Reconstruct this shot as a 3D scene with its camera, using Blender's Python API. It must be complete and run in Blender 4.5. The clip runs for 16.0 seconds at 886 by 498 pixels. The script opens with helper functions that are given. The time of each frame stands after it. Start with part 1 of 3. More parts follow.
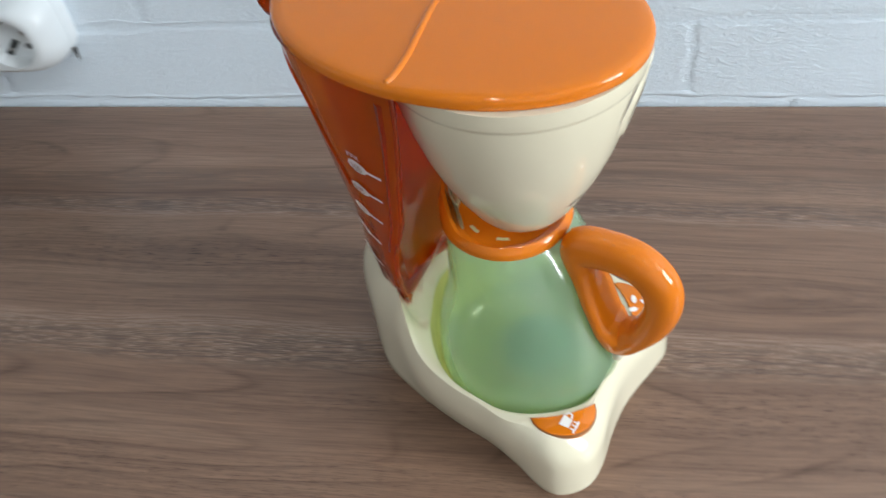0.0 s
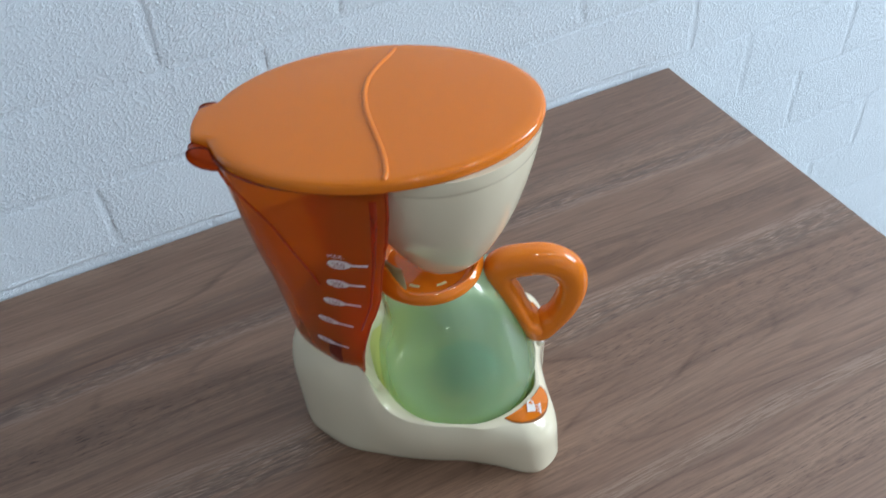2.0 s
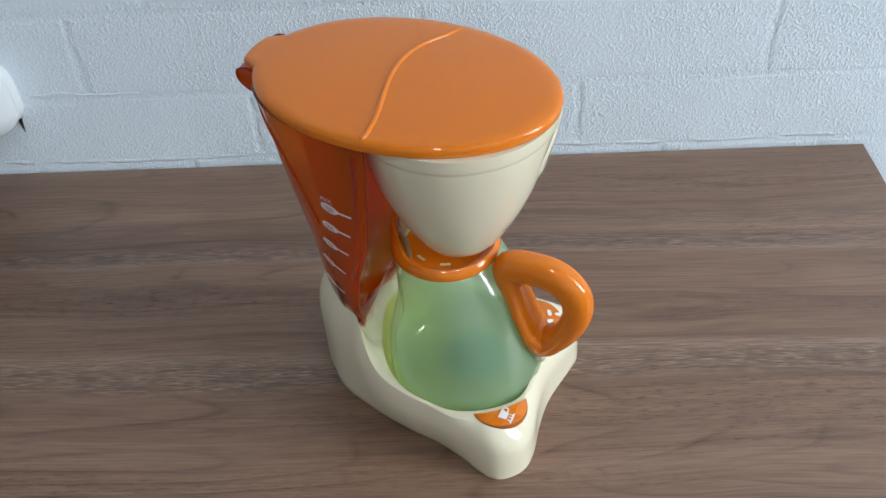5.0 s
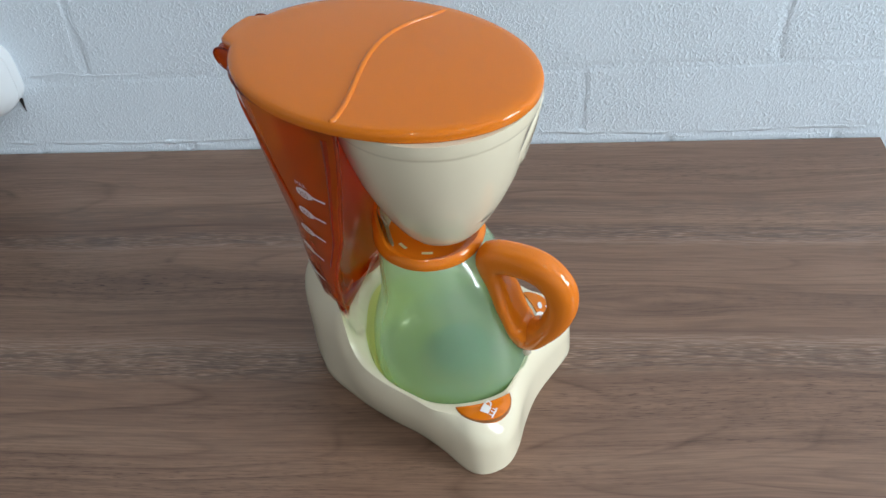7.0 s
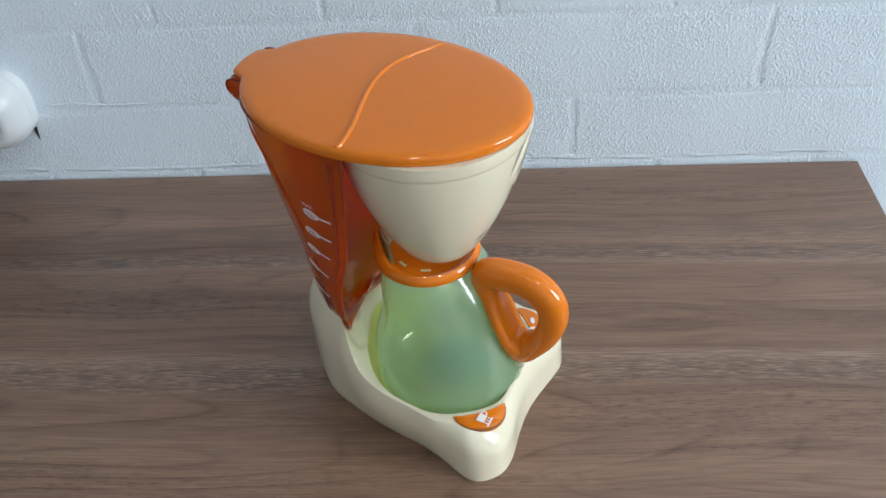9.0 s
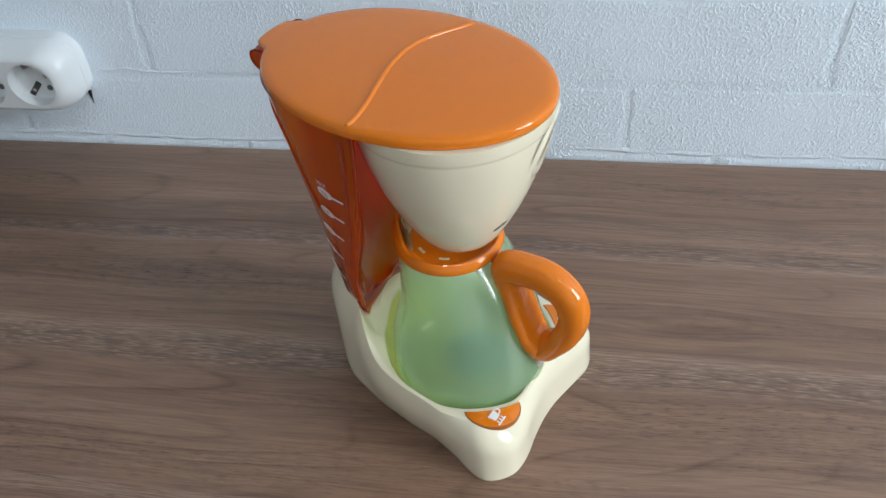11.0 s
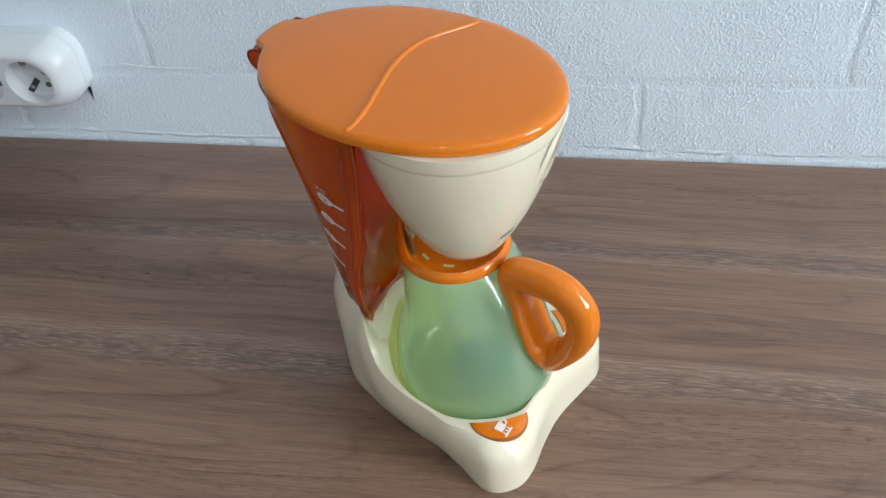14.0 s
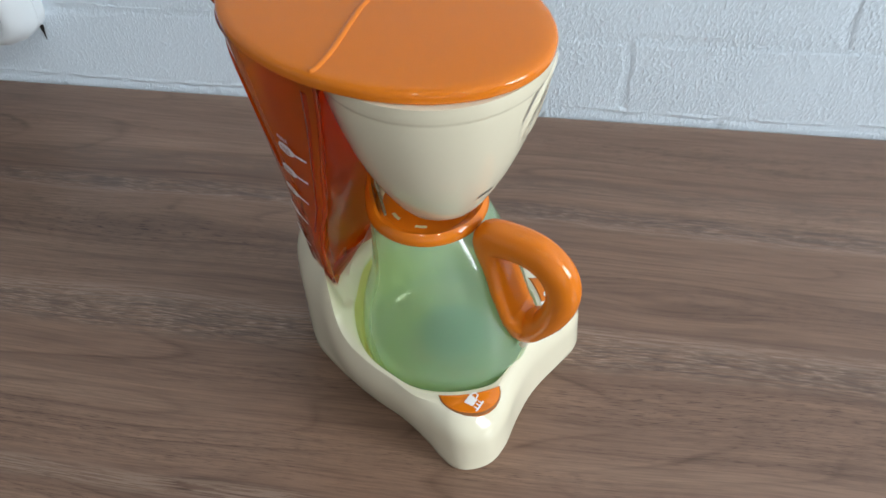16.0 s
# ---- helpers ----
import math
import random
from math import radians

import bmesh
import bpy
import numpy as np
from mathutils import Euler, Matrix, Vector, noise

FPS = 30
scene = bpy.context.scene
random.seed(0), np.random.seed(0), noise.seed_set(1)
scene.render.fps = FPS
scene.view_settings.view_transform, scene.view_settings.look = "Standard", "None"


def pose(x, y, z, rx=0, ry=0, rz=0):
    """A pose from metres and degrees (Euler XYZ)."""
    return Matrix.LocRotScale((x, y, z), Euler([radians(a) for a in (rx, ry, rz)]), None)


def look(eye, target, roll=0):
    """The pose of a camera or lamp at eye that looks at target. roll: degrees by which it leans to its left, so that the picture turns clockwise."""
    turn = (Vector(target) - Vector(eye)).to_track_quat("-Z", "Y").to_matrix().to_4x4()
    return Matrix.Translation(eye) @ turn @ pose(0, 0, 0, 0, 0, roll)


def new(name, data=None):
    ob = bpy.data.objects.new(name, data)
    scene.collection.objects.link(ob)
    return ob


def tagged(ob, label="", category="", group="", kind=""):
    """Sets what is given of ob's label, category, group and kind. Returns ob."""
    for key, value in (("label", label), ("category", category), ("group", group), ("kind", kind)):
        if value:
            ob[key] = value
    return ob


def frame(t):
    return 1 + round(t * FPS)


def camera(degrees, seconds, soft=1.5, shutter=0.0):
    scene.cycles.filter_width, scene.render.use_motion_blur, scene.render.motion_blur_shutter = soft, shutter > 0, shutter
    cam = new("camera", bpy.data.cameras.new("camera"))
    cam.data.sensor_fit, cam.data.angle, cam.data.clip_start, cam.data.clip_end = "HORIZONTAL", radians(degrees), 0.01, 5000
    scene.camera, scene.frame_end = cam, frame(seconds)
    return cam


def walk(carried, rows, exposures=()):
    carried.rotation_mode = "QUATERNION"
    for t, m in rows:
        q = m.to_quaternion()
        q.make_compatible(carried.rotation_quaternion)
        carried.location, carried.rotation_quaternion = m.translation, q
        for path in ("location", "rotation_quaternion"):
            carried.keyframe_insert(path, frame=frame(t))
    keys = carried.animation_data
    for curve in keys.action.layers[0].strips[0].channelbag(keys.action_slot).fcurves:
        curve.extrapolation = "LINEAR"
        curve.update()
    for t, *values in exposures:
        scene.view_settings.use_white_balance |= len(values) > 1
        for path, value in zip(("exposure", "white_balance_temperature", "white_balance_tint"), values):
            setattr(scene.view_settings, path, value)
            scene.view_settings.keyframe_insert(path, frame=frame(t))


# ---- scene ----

# ---- camera and walk ----
cam = camera(53.6, 16.0, shutter=0.4)
ROWS = [
    (0, 0.0256, -0.2490, 0.4369, 43.57, 5.75, 7.50),
    (0.2, -0.0027, -0.2549, 0.4355, 42.89, 3.15, 2.72),
    (0.3, -0.0034, -0.2453, 0.4457, 40.52, 3.15, 2.40),
    (0.5, -0.0183, -0.2618, 0.4521, 41.89, 3.84, 0.70),
    (0.8, -0.0396, -0.2797, 0.4498, 42.01, 5.71, -2.24),
    (1, -0.0880, -0.2745, 0.4471, 43.92, 5.72, -7.19),
    (1.2, -0.1422, -0.2657, 0.4607, 43.00, 6.98, -16.25),
    (1.5, -0.1694, -0.2758, 0.4861, 42.66, 3.78, -22.24),
    (1.7, -0.1646, -0.2765, 0.4880, 43.81, 2.83, -24.88),
    (2, -0.1433, -0.2814, 0.4978, 45.80, 3.95, -25.66),
    (2.2, -0.1339, -0.2808, 0.5013, 46.16, 3.12, -24.05),
    (2.5, -0.1282, -0.2825, 0.5069, 45.81, 4.11, -22.00),
    (2.7, -0.1196, -0.2839, 0.4988, 46.12, 4.29, -20.75),
    (3, -0.0790, -0.2928, 0.4914, 46.89, 5.16, -14.39),
    (3.3, -0.0257, -0.3130, 0.4904, 46.92, 5.85, -4.63),
    (3.5, -0.0170, -0.3149, 0.4855, 46.93, 3.96, -2.75),
    (3.7, -0.0113, -0.3010, 0.4785, 46.08, 2.98, -2.53),
    (5.8, 0.0148, -0.3384, 0.4981, 47.26, 3.21, 1.67),
    (6, 0.0235, -0.3371, 0.4968, 47.31, 3.35, 2.02),
    (6.2, 0.0255, -0.3237, 0.4912, 46.72, 2.98, 2.23),
    (6.5, 0.0336, -0.3229, 0.4803, 46.38, 3.42, 2.42),
    (7, 0.0288, -0.3156, 0.4807, 46.15, 3.19, 2.38),
    (7.5, 0.0233, -0.3147, 0.4819, 46.19, 2.97, 2.05),
    (8, 0.0231, -0.3247, 0.4862, 46.64, 2.77, 1.94),
    (8.5, 0.0261, -0.3348, 0.4928, 47.18, 2.71, 2.00),
    (9, 0.0301, -0.3426, 0.4987, 47.88, 3.21, 2.02),
    (11.5, 0.0658, -0.3149, 0.4811, 47.00, 4.02, 9.20),
    (12, 0.0591, -0.3065, 0.4801, 46.70, 4.43, 9.00),
    (12.5, 0.0583, -0.3012, 0.4799, 46.62, 4.80, 8.72),
    (13, 0.0606, -0.3027, 0.4784, 46.52, 4.34, 8.82),
    (13.5, 0.0613, -0.3026, 0.4791, 46.59, 4.38, 8.92),
    (14, 0.0623, -0.3035, 0.4800, 46.59, 4.20, 8.88),
    (14.5, 0.0626, -0.3033, 0.4813, 46.46, 3.82, 8.76),
    (15, 0.0643, -0.3005, 0.4824, 46.45, 3.44, 8.85),
    (15.5, 0.0690, -0.3010, 0.4764, 46.88, 2.45, 9.07),
    (15.8, 0.0659, -0.2964, 0.4653, 45.77, 1.53, 9.18),
    (16, 0.0579, -0.2782, 0.4523, 44.27, 1.85, 8.85),
]
# seconds, stops, kelvin, tint: the camera darkens and cools as more white wall comes into view
EXPOSURES = [(0, -0.69, 6550, 10), (0.5, -0.57, 6500, 10), (1.0, -0.47, 6450, 10), (1.5, -0.68, 6300, 10), (2.0, -0.87, 6100, 10), (2.5, -1.17, 6050, 10), (3.0, -1.13, 6150, 10),
             (3.5, -0.95, 6350, 10), (6.0, -0.89, 6400, 10), (9.0, -0.92, 6350, 10), (11.5, -0.90, 6400, 10), (12.5, -0.90, 6400, 10), (13.0, -0.85, 6400, 10), (15.0, -0.79, 6400, 10), (15.5, -0.82, 6400, 10), (16.0, -0.88, 6450, 10)]
walk(cam, [(t, pose(x, y, z, rx, ry, rz)) for t, x, y, z, rx, ry, rz in ROWS], EXPOSURES)

# ---- plan, in metres ----
K = 0.133                       # unit of the toy's drawing
WALL_Y = 2.42 * K               # face of the brick wall
TABLE_X = 2.70 * K              # free end of the table
FLOOR_Z = -0.74
ROOM_X0, ROOM_X1, ROOM_Y0, ROOM_Z1 = -2.4, 2.7, -2.6, 1.8

# ---- world and light ----
world = bpy.data.worlds.new("world")
scene.world = world
world.use_nodes = True
wn = world.node_tree
sky = wn.nodes.new("ShaderNodeTexSky")
sky.sky_type = "NISHITA"
sky.sun_disc = False
sky.sun_elevation = radians(40)
sky.sun_rotation = radians(200)
wn.nodes["Background"].inputs["Strength"].default_value = 0.12
wn.links.new(sky.outputs[0], wn.nodes["Background"].inputs["Color"])


def window_lamp(name, m, sx, sy, power, color):
    data = bpy.data.lights.new(name, "AREA")
    data.shape, data.size, data.size_y, data.energy, data.color = "RECTANGLE", sx, sy, power, color
    ob = new(name, data)
    ob.matrix_world = m
    return ob


SKYLIGHT = (0.87, 0.945, 1.0)
for wy in (-1.03, -0.52):
    window_lamp("window_light", look((ROOM_X1 - 0.03, wy, 1.00), (0, wy, 0.6)), 0.46, 1.30, 70, SKYLIGHT)
# unseen overhead lights, added to fit the highlights on lid and base
ROOF_LIGHTS = ((-0.15, -1.15, 7), (0.70, -1.15, 11))       # middle of each opening in the ceiling, watts
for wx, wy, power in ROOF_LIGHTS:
    window_lamp("ceiling_light", pose(wx, wy, ROOM_Z1 - 0.02), 0.15, 0.15, power, SKYLIGHT)


# ---- materials ----
def nodes_of(name):
    m = bpy.data.materials.new(name)
    m.use_nodes = True
    return m, m.node_tree.nodes, m.node_tree.links, m.node_tree.nodes["Principled BSDF"]


def noise_tex(n, l, vec, scale, detail=4, rough=0.55, distort=0.0):
    t = n.new("ShaderNodeTexNoise")
    t.inputs["Scale"].default_value, t.inputs["Detail"].default_value = scale, detail
    t.inputs["Roughness"].default_value, t.inputs["Distortion"].default_value = rough, distort
    if vec is not None:
        l.new(vec, t.inputs["Vector"])
    return t


def ramp(n, l, fac, stops):
    r = n.new("ShaderNodeValToRGB")
    e = r.color_ramp.elements
    while len(e) < len(stops):
        e.new(0.5)
    for el, (p, c) in zip(e, stops):
        el.position, el.color = p, (*c, 1)
    l.new(fac, r.inputs["Fac"])
    return r


def mapping(n, l, scale, loc=(0, 0, 0)):
    c = n.new("ShaderNodeTexCoord")
    m = n.new("ShaderNodeMapping")
    m.inputs["Scale"].default_value, m.inputs["Location"].default_value = scale, loc
    l.new(c.outputs["Object"], m.inputs["Vector"])
    return m.outputs["Vector"]


def mix(n, l, fac, a, b, mode="MIX"):
    x = n.new("ShaderNodeMix")
    x.data_type, x.blend_type = "RGBA", mode
    for i, v in ((0, fac), (6, a), (7, b)):
        if hasattr(v, "is_linked"):
            l.new(v, x.inputs[i])
        else:
            x.inputs[i].default_value = v if i == 0 else (*v, 1)
    return x.outputs[2]


def bump(n, l, height, strength, dist, normal=None):
    b = n.new("ShaderNodeBump")
    b.inputs["Strength"].default_value, b.inputs["Distance"].default_value = strength, dist
    l.new(height, b.inputs["Height"])
    if normal is not None:
        l.new(normal, b.inputs["Normal"])
    return b.outputs["Normal"]


def math_node(n, l, op, a, b=0.0, c=0.0):
    x = n.new("ShaderNodeMath")
    x.operation = op
    for i, v in enumerate((a, b, c)):
        if hasattr(v, "is_linked"):
            l.new(v, x.inputs[i])
        else:
            x.inputs[i].default_value = v
    return x.outputs[0]


def plastic(name, color, rough=0.22, var=0.06, subsurface=0.0):
    """Moulded plastic: slight mottling, faint scuffs in the gloss."""
    m, n, l, p = nodes_of(name)
    v = mapping(n, l, (1, 1, 1))
    big = noise_tex(n, l, v, 14, 3)
    c = mix(n, l, big.outputs["Fac"], [x * (1 - var) for x in color], [min(1, x * (1 + var)) for x in color])
    l.new(c, p.inputs["Base Color"])
    fine = noise_tex(n, l, v, 160, 4)
    r = n.new("ShaderNodeMapRange")
    r.inputs["To Min"].default_value, r.inputs["To Max"].default_value = rough * 0.8, rough * 1.3
    l.new(fine.outputs["Fac"], r.inputs["Value"])
    l.new(r.outputs[0], p.inputs["Roughness"])
    l.new(bump(n, l, noise_tex(n, l, v, 60, 2).outputs["Fac"], 0.05, 0.0005), p.inputs["Normal"])
    p.inputs["IOR"].default_value = 1.5
    if subsurface:
        p.inputs["Subsurface Weight"].default_value = subsurface
        p.inputs["Subsurface Radius"].default_value = (0.006, 0.005, 0.003)
    return m


def clear_plastic(name, tint, body, see, rough=0.12, through_light=0.4, fade=None, shine=0.055):
    """Tinted see-through plastic: tinted clear part, milky body part, glossy skin."""
    m, n, l, p = nodes_of(name)
    out = n["Material Output"]
    v = mapping(n, l, (1, 1, 1))
    clear = n.new("ShaderNodeBsdfTransparent")
    clear.inputs["Color"].default_value = (*tint, 1)
    dif = n.new("ShaderNodeBsdfDiffuse")
    tra = n.new("ShaderNodeBsdfTranslucent")
    c = mix(n, l, noise_tex(n, l, v, 18, 2).outputs["Fac"], [x * 0.94 for x in body], [min(1, x * 1.06) for x in body])
    l.new(c, dif.inputs["Color"])
    l.new(c, tra.inputs["Color"])
    milky = n.new("ShaderNodeMixShader")
    milky.inputs[0].default_value = through_light
    l.new(dif.outputs[0], milky.inputs[1])
    l.new(tra.outputs[0], milky.inputs[2])
    inner = n.new("ShaderNodeMixShader")
    inner.inputs[0].default_value = see
    l.new(milky.outputs[0], inner.inputs[1])
    l.new(clear.outputs[0], inner.inputs[2])
    gloss = n.new("ShaderNodeBsdfGlossy")
    gloss.inputs["Roughness"].default_value = rough
    face = n.new("ShaderNodeLayerWeight")
    face.inputs["Blend"].default_value = 0.5
    fres = math_node(n, l, "MULTIPLY_ADD", math_node(n, l, "POWER", face.outputs["Facing"], 5.0), 0.9, shine)
    skin = n.new("ShaderNodeMixShader")
    l.new(fres, skin.inputs[0])
    l.new(inner.outputs[0], skin.inputs[1])
    l.new(gloss.outputs[0], skin.inputs[2])
    last = skin.outputs[0]
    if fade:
        # the plastic fades to clear with the distance from its middle
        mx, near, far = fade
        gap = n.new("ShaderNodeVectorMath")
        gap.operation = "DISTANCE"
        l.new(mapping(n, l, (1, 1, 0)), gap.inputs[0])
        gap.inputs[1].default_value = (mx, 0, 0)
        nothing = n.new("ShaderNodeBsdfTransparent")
        faded = n.new("ShaderNodeMixShader")
        l.new(ramp(n, l, gap.outputs["Value"], [(near, (0, 0, 0)), (far, (1, 1, 1))]).outputs[0], faded.inputs[0])
        l.new(last, faded.inputs[1])
        l.new(nothing.outputs[0], faded.inputs[2])
        last = faded.outputs[0]
    l.new(last, out.inputs["Surface"])
    return m


ORANGE = plastic("orange_plastic", (0.74, 0.190, 0.008), 0.075, 0.015)
CREAM = plastic("cream_plastic", (0.77, 0.705, 0.53), 0.06, 0.02)
# cream with the yellow light from the jug put into its colour
CREAM_LIT = plastic("jug_lit_cream_plastic", (0.77, 0.67, 0.28), 0.12, 0.02)
PRINT = plastic("white_print", (0.85, 0.80, 0.76), 0.4, 0.03)
SLOT = plastic("pale_slot", (0.75, 0.72, 0.35), 0.4, 0.03)
PRINT_DARK = plastic("dark_print", (0.30, 0.09, 0.03), 0.4)
GAP = plastic("shadow_gap", (0.30, 0.10, 0.02), 0.5)
GREY_PRINT = plastic("grey_print", (0.06, 0.065, 0.07), 0.4)
SWIRL = plastic("pale_grey_print", (0.30, 0.29, 0.26), 0.2, 0.05)
AMBER = clear_plastic("amber_clear_plastic", (0.98, 0.44, 0.030), (0.90, 0.245, 0.010), 0.52, 0.06, 0.55)
AMBER_THICK = clear_plastic("thick_amber_plastic", (0.90, 0.27, 0.02), (0.58, 0.10, 0.005), 0.55, 0.06)
AMBER_INNER = clear_plastic("inner_amber_plastic", (0.95, 0.37, 0.025), (0.74, 0.19, 0.010), 0.80, 0.35, 0.55)
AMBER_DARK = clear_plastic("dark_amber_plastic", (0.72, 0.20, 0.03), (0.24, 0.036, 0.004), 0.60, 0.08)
GREEN = clear_plastic("green_clear_plastic", (0.90, 0.975, 0.80), (0.58, 0.85, 0.60), 0.63, 0.11, shine=0.085)
GREEN_TEAL = clear_plastic("teal_green_plastic", (0.46, 0.78, 0.69), (0.06, 0.27, 0.235), 0.30, 0.35, fade=(0.088 * K, 0.125 * K, 0.215 * K))
GREEN_MILK = clear_plastic("milky_green_plastic", (0.85, 0.95, 0.75), (0.62, 0.74, 0.50), 0.25, 0.06)
GREEN_PALE = clear_plastic("pale_clear_plastic", (0.95, 0.97, 0.88), (0.80, 0.74, 0.62), 0.35, 0.06)
SOCKET_WHITE = plastic("socket_white_plastic", (0.70, 0.73, 0.74), 0.3, 0.02)
SOCKET_GREY = plastic("socket_grey", (0.13, 0.13, 0.13), 0.5)
SOCKET_DARK = plastic("socket_dark", (0.03, 0.03, 0.03), 0.5)
METAL = plastic("contact_metal", (0.45, 0.43, 0.40), 0.35)
METAL.node_tree.nodes["Principled BSDF"].inputs["Metallic"].default_value = 1.0


KNOTS = ((0.577, 0.192, 0.06, 0.017, 0.015), (0.19, 0.215, 0.09, 0.016, 0.012), (0.70, 0.34, 0.09, 0.014, 0.010), (0.39, -0.04, 0.08, 0.018, 0.012))
BANDS = ((0.142, 0.020, (0.40, 0.28, 0.21)), (0.262, 0.012, (0.37, 0.26, 0.195)), (0.012, 0.009, (0.29, 0.195, 0.14)), (0.266, 0.013, (0.085, 0.050, 0.038)), (0.138, 0.018, (0.095, 0.055, 0.037)), (0.296, 0.014, (0.14, 0.085, 0.06)))


def wood_material():
    m, n, l, p = nodes_of("walnut_laminate")
    wob = noise_tex(n, l, mapping(n, l, (2.6, 5.0, 1)), 1.0, 2)
    warp = n.new("ShaderNodeVectorMath")
    warp.operation = "MULTIPLY_ADD"
    l.new(wob.outputs["Color"], warp.inputs[0])
    warp.inputs[1].default_value = (0.0, 0.032, 0.0)
    l.new(mapping(n, l, (1, 1, 1)), warp.inputs[2])

    # the grain parts round a knot
    sx = n.new("ShaderNodeSeparateXYZ")
    l.new(warp.outputs[0], sx.inputs[0])
    bent = sx.outputs["Y"]
    for kx, ky, wx, wy, push in KNOTS:
        dx = math_node(n, l, "DIVIDE", math_node(n, l, "SUBTRACT", sx.outputs["X"], kx), wx)
        dy = math_node(n, l, "DIVIDE", math_node(n, l, "SUBTRACT", sx.outputs["Y"], ky), wy)
        far = math_node(n, l, "ADD", math_node(n, l, "MULTIPLY", dx, dx), math_node(n, l, "MULTIPLY", dy, dy))
        bell = math_node(n, l, "EXPONENT", math_node(n, l, "MULTIPLY", far, -1.0))
        bent = math_node(n, l, "MULTIPLY_ADD", math_node(n, l, "MULTIPLY", bell, dy), -push, bent)
    join = n.new("ShaderNodeCombineXYZ")
    l.new(sx.outputs["X"], join.inputs["X"])
    l.new(bent, join.inputs["Y"])
    l.new(sx.outputs["Z"], join.inputs["Z"])

    def stretched(sx, sy, detail, loc=(0, 0, 0), rough=0.6):
        mp = n.new("ShaderNodeMapping")
        mp.inputs["Scale"].default_value, mp.inputs["Location"].default_value = (sx, sy, 1), loc
        l.new(join.outputs[0], mp.inputs["Vector"])
        return noise_tex(n, l, mp.outputs[0], 1.0, detail, rough).outputs["Fac"]

    broad = stretched(1.0, 20, 4)
    veins = stretched(2.2, 150, 4, (3, 1, 0))
    pale = stretched(3.5, 260, 5, (9, 4, 0), 0.65)
    fine = stretched(20, 620, 3, (7, 2, 0), 0.6)
    pores = stretched(85, 1700, 2, (1, 5, 0), 0.6)
    base = ramp(n, l, broad, [(0.30, (0.158, 0.089, 0.058)), (0.50, (0.224, 0.130, 0.085)), (0.70, (0.292, 0.182, 0.123))]).outputs[0]
    vein = ramp(n, l, veins, [(0.34, (0.72, 0.70, 0.68)), (0.50, (1, 1, 1))]).outputs[0]
    calm = ramp(n, l, stretched(0.9, 9, 3, (5, 8, 0)), [(0.42, (0.12, 0.12, 0.12)), (0.58, (0.85, 0.85, 0.85))]).outputs[0]
    c = mix(n, l, calm, base, mix(n, l, 1.0, base, vein, "MULTIPLY"))
    light = ramp(n, l, pale, [(0.58, (1, 1, 1)), (0.68, (1.28, 1.27, 1.25))]).outputs[0]
    c = mix(n, l, 0.6, c, light, "MULTIPLY")
    fr = ramp(n, l, fine, [(0.36, (0.74, 0.72, 0.70)), (0.60, (1.09, 1.09, 1.09))]).outputs[0]
    c = mix(n, l, 0.85, c, fr, "MULTIPLY")
    # growth rings: long thin dark lines that wander and fork
    ring = math_node(n, l, "FRACT", math_node(n, l, "MULTIPLY", stretched(0.9, 7.0, 2, (11, 6, 0), 0.42), 24.0))
    ring = ramp(n, l, ring, [(0.0, (0.58, 0.54, 0.51)), (0.07, (0.86, 0.85, 0.84)), (0.24, (1, 1, 1)), (0.92, (1.05, 1.05, 1.05)), (1.0, (0.62, 0.58, 0.55))]).outputs[0]
    c = mix(n, l, ramp(n, l, stretched(1.6, 26, 3, (4, 15, 0)), [(0.40, (0.12, 0.12, 0.12)), (0.60, (0.9, 0.9, 0.9))]).outputs[0], c, mix(n, l, 1.0, c, ring, "MULTIPLY"))
    # short open pores, thick in some bands and absent in others
    pr = ramp(n, l, pores, [(0.36, (0.42, 0.38, 0.35)), (0.45, (1, 1, 1)), (0.62, (1, 1, 1)), (0.72, (1.3, 1.28, 1.26))]).outputs[0]
    c = mix(n, l, ramp(n, l, stretched(1.2, 16, 3, (8, 12, 0)), [(0.46, (0.10, 0.10, 0.10)), (0.58, (0.95, 0.95, 0.95))]).outputs[0], c, mix(n, l, 1.0, c, pr, "MULTIPLY"))
    # a long band of pale, open pores across the top
    sep = n.new("ShaderNodeSeparateXYZ")
    l.new(warp.outputs[0], sep.inputs[0])
    for y0, wide, gain in BANDS:
        d = math_node(n, l, "ABSOLUTE", math_node(n, l, "SUBTRACT", sep.outputs["Y"], y0))
        near = math_node(n, l, "SUBTRACT", 1.0, math_node(n, l, "MINIMUM", math_node(n, l, "DIVIDE", d, wide), 1.0))
        streak = ramp(n, l, stretched(26, 800, 3, (2 + 40 * y0, 3, 0), 0.7), [(0.46, (0, 0, 0)), (0.54, (1, 1, 1))]).outputs[0]
        near = math_node(n, l, "MINIMUM", math_node(n, l, "MULTIPLY", near, 1.5), 0.85)
        c = mix(n, l, math_node(n, l, "MULTIPLY", near, streak), c, gain)
    l.new(c, p.inputs["Base Color"])
    p.inputs["Roughness"].default_value = 0.42
    l.new(bump(n, l, fine, 0.12, 0.0004), p.inputs["Normal"])
    return m


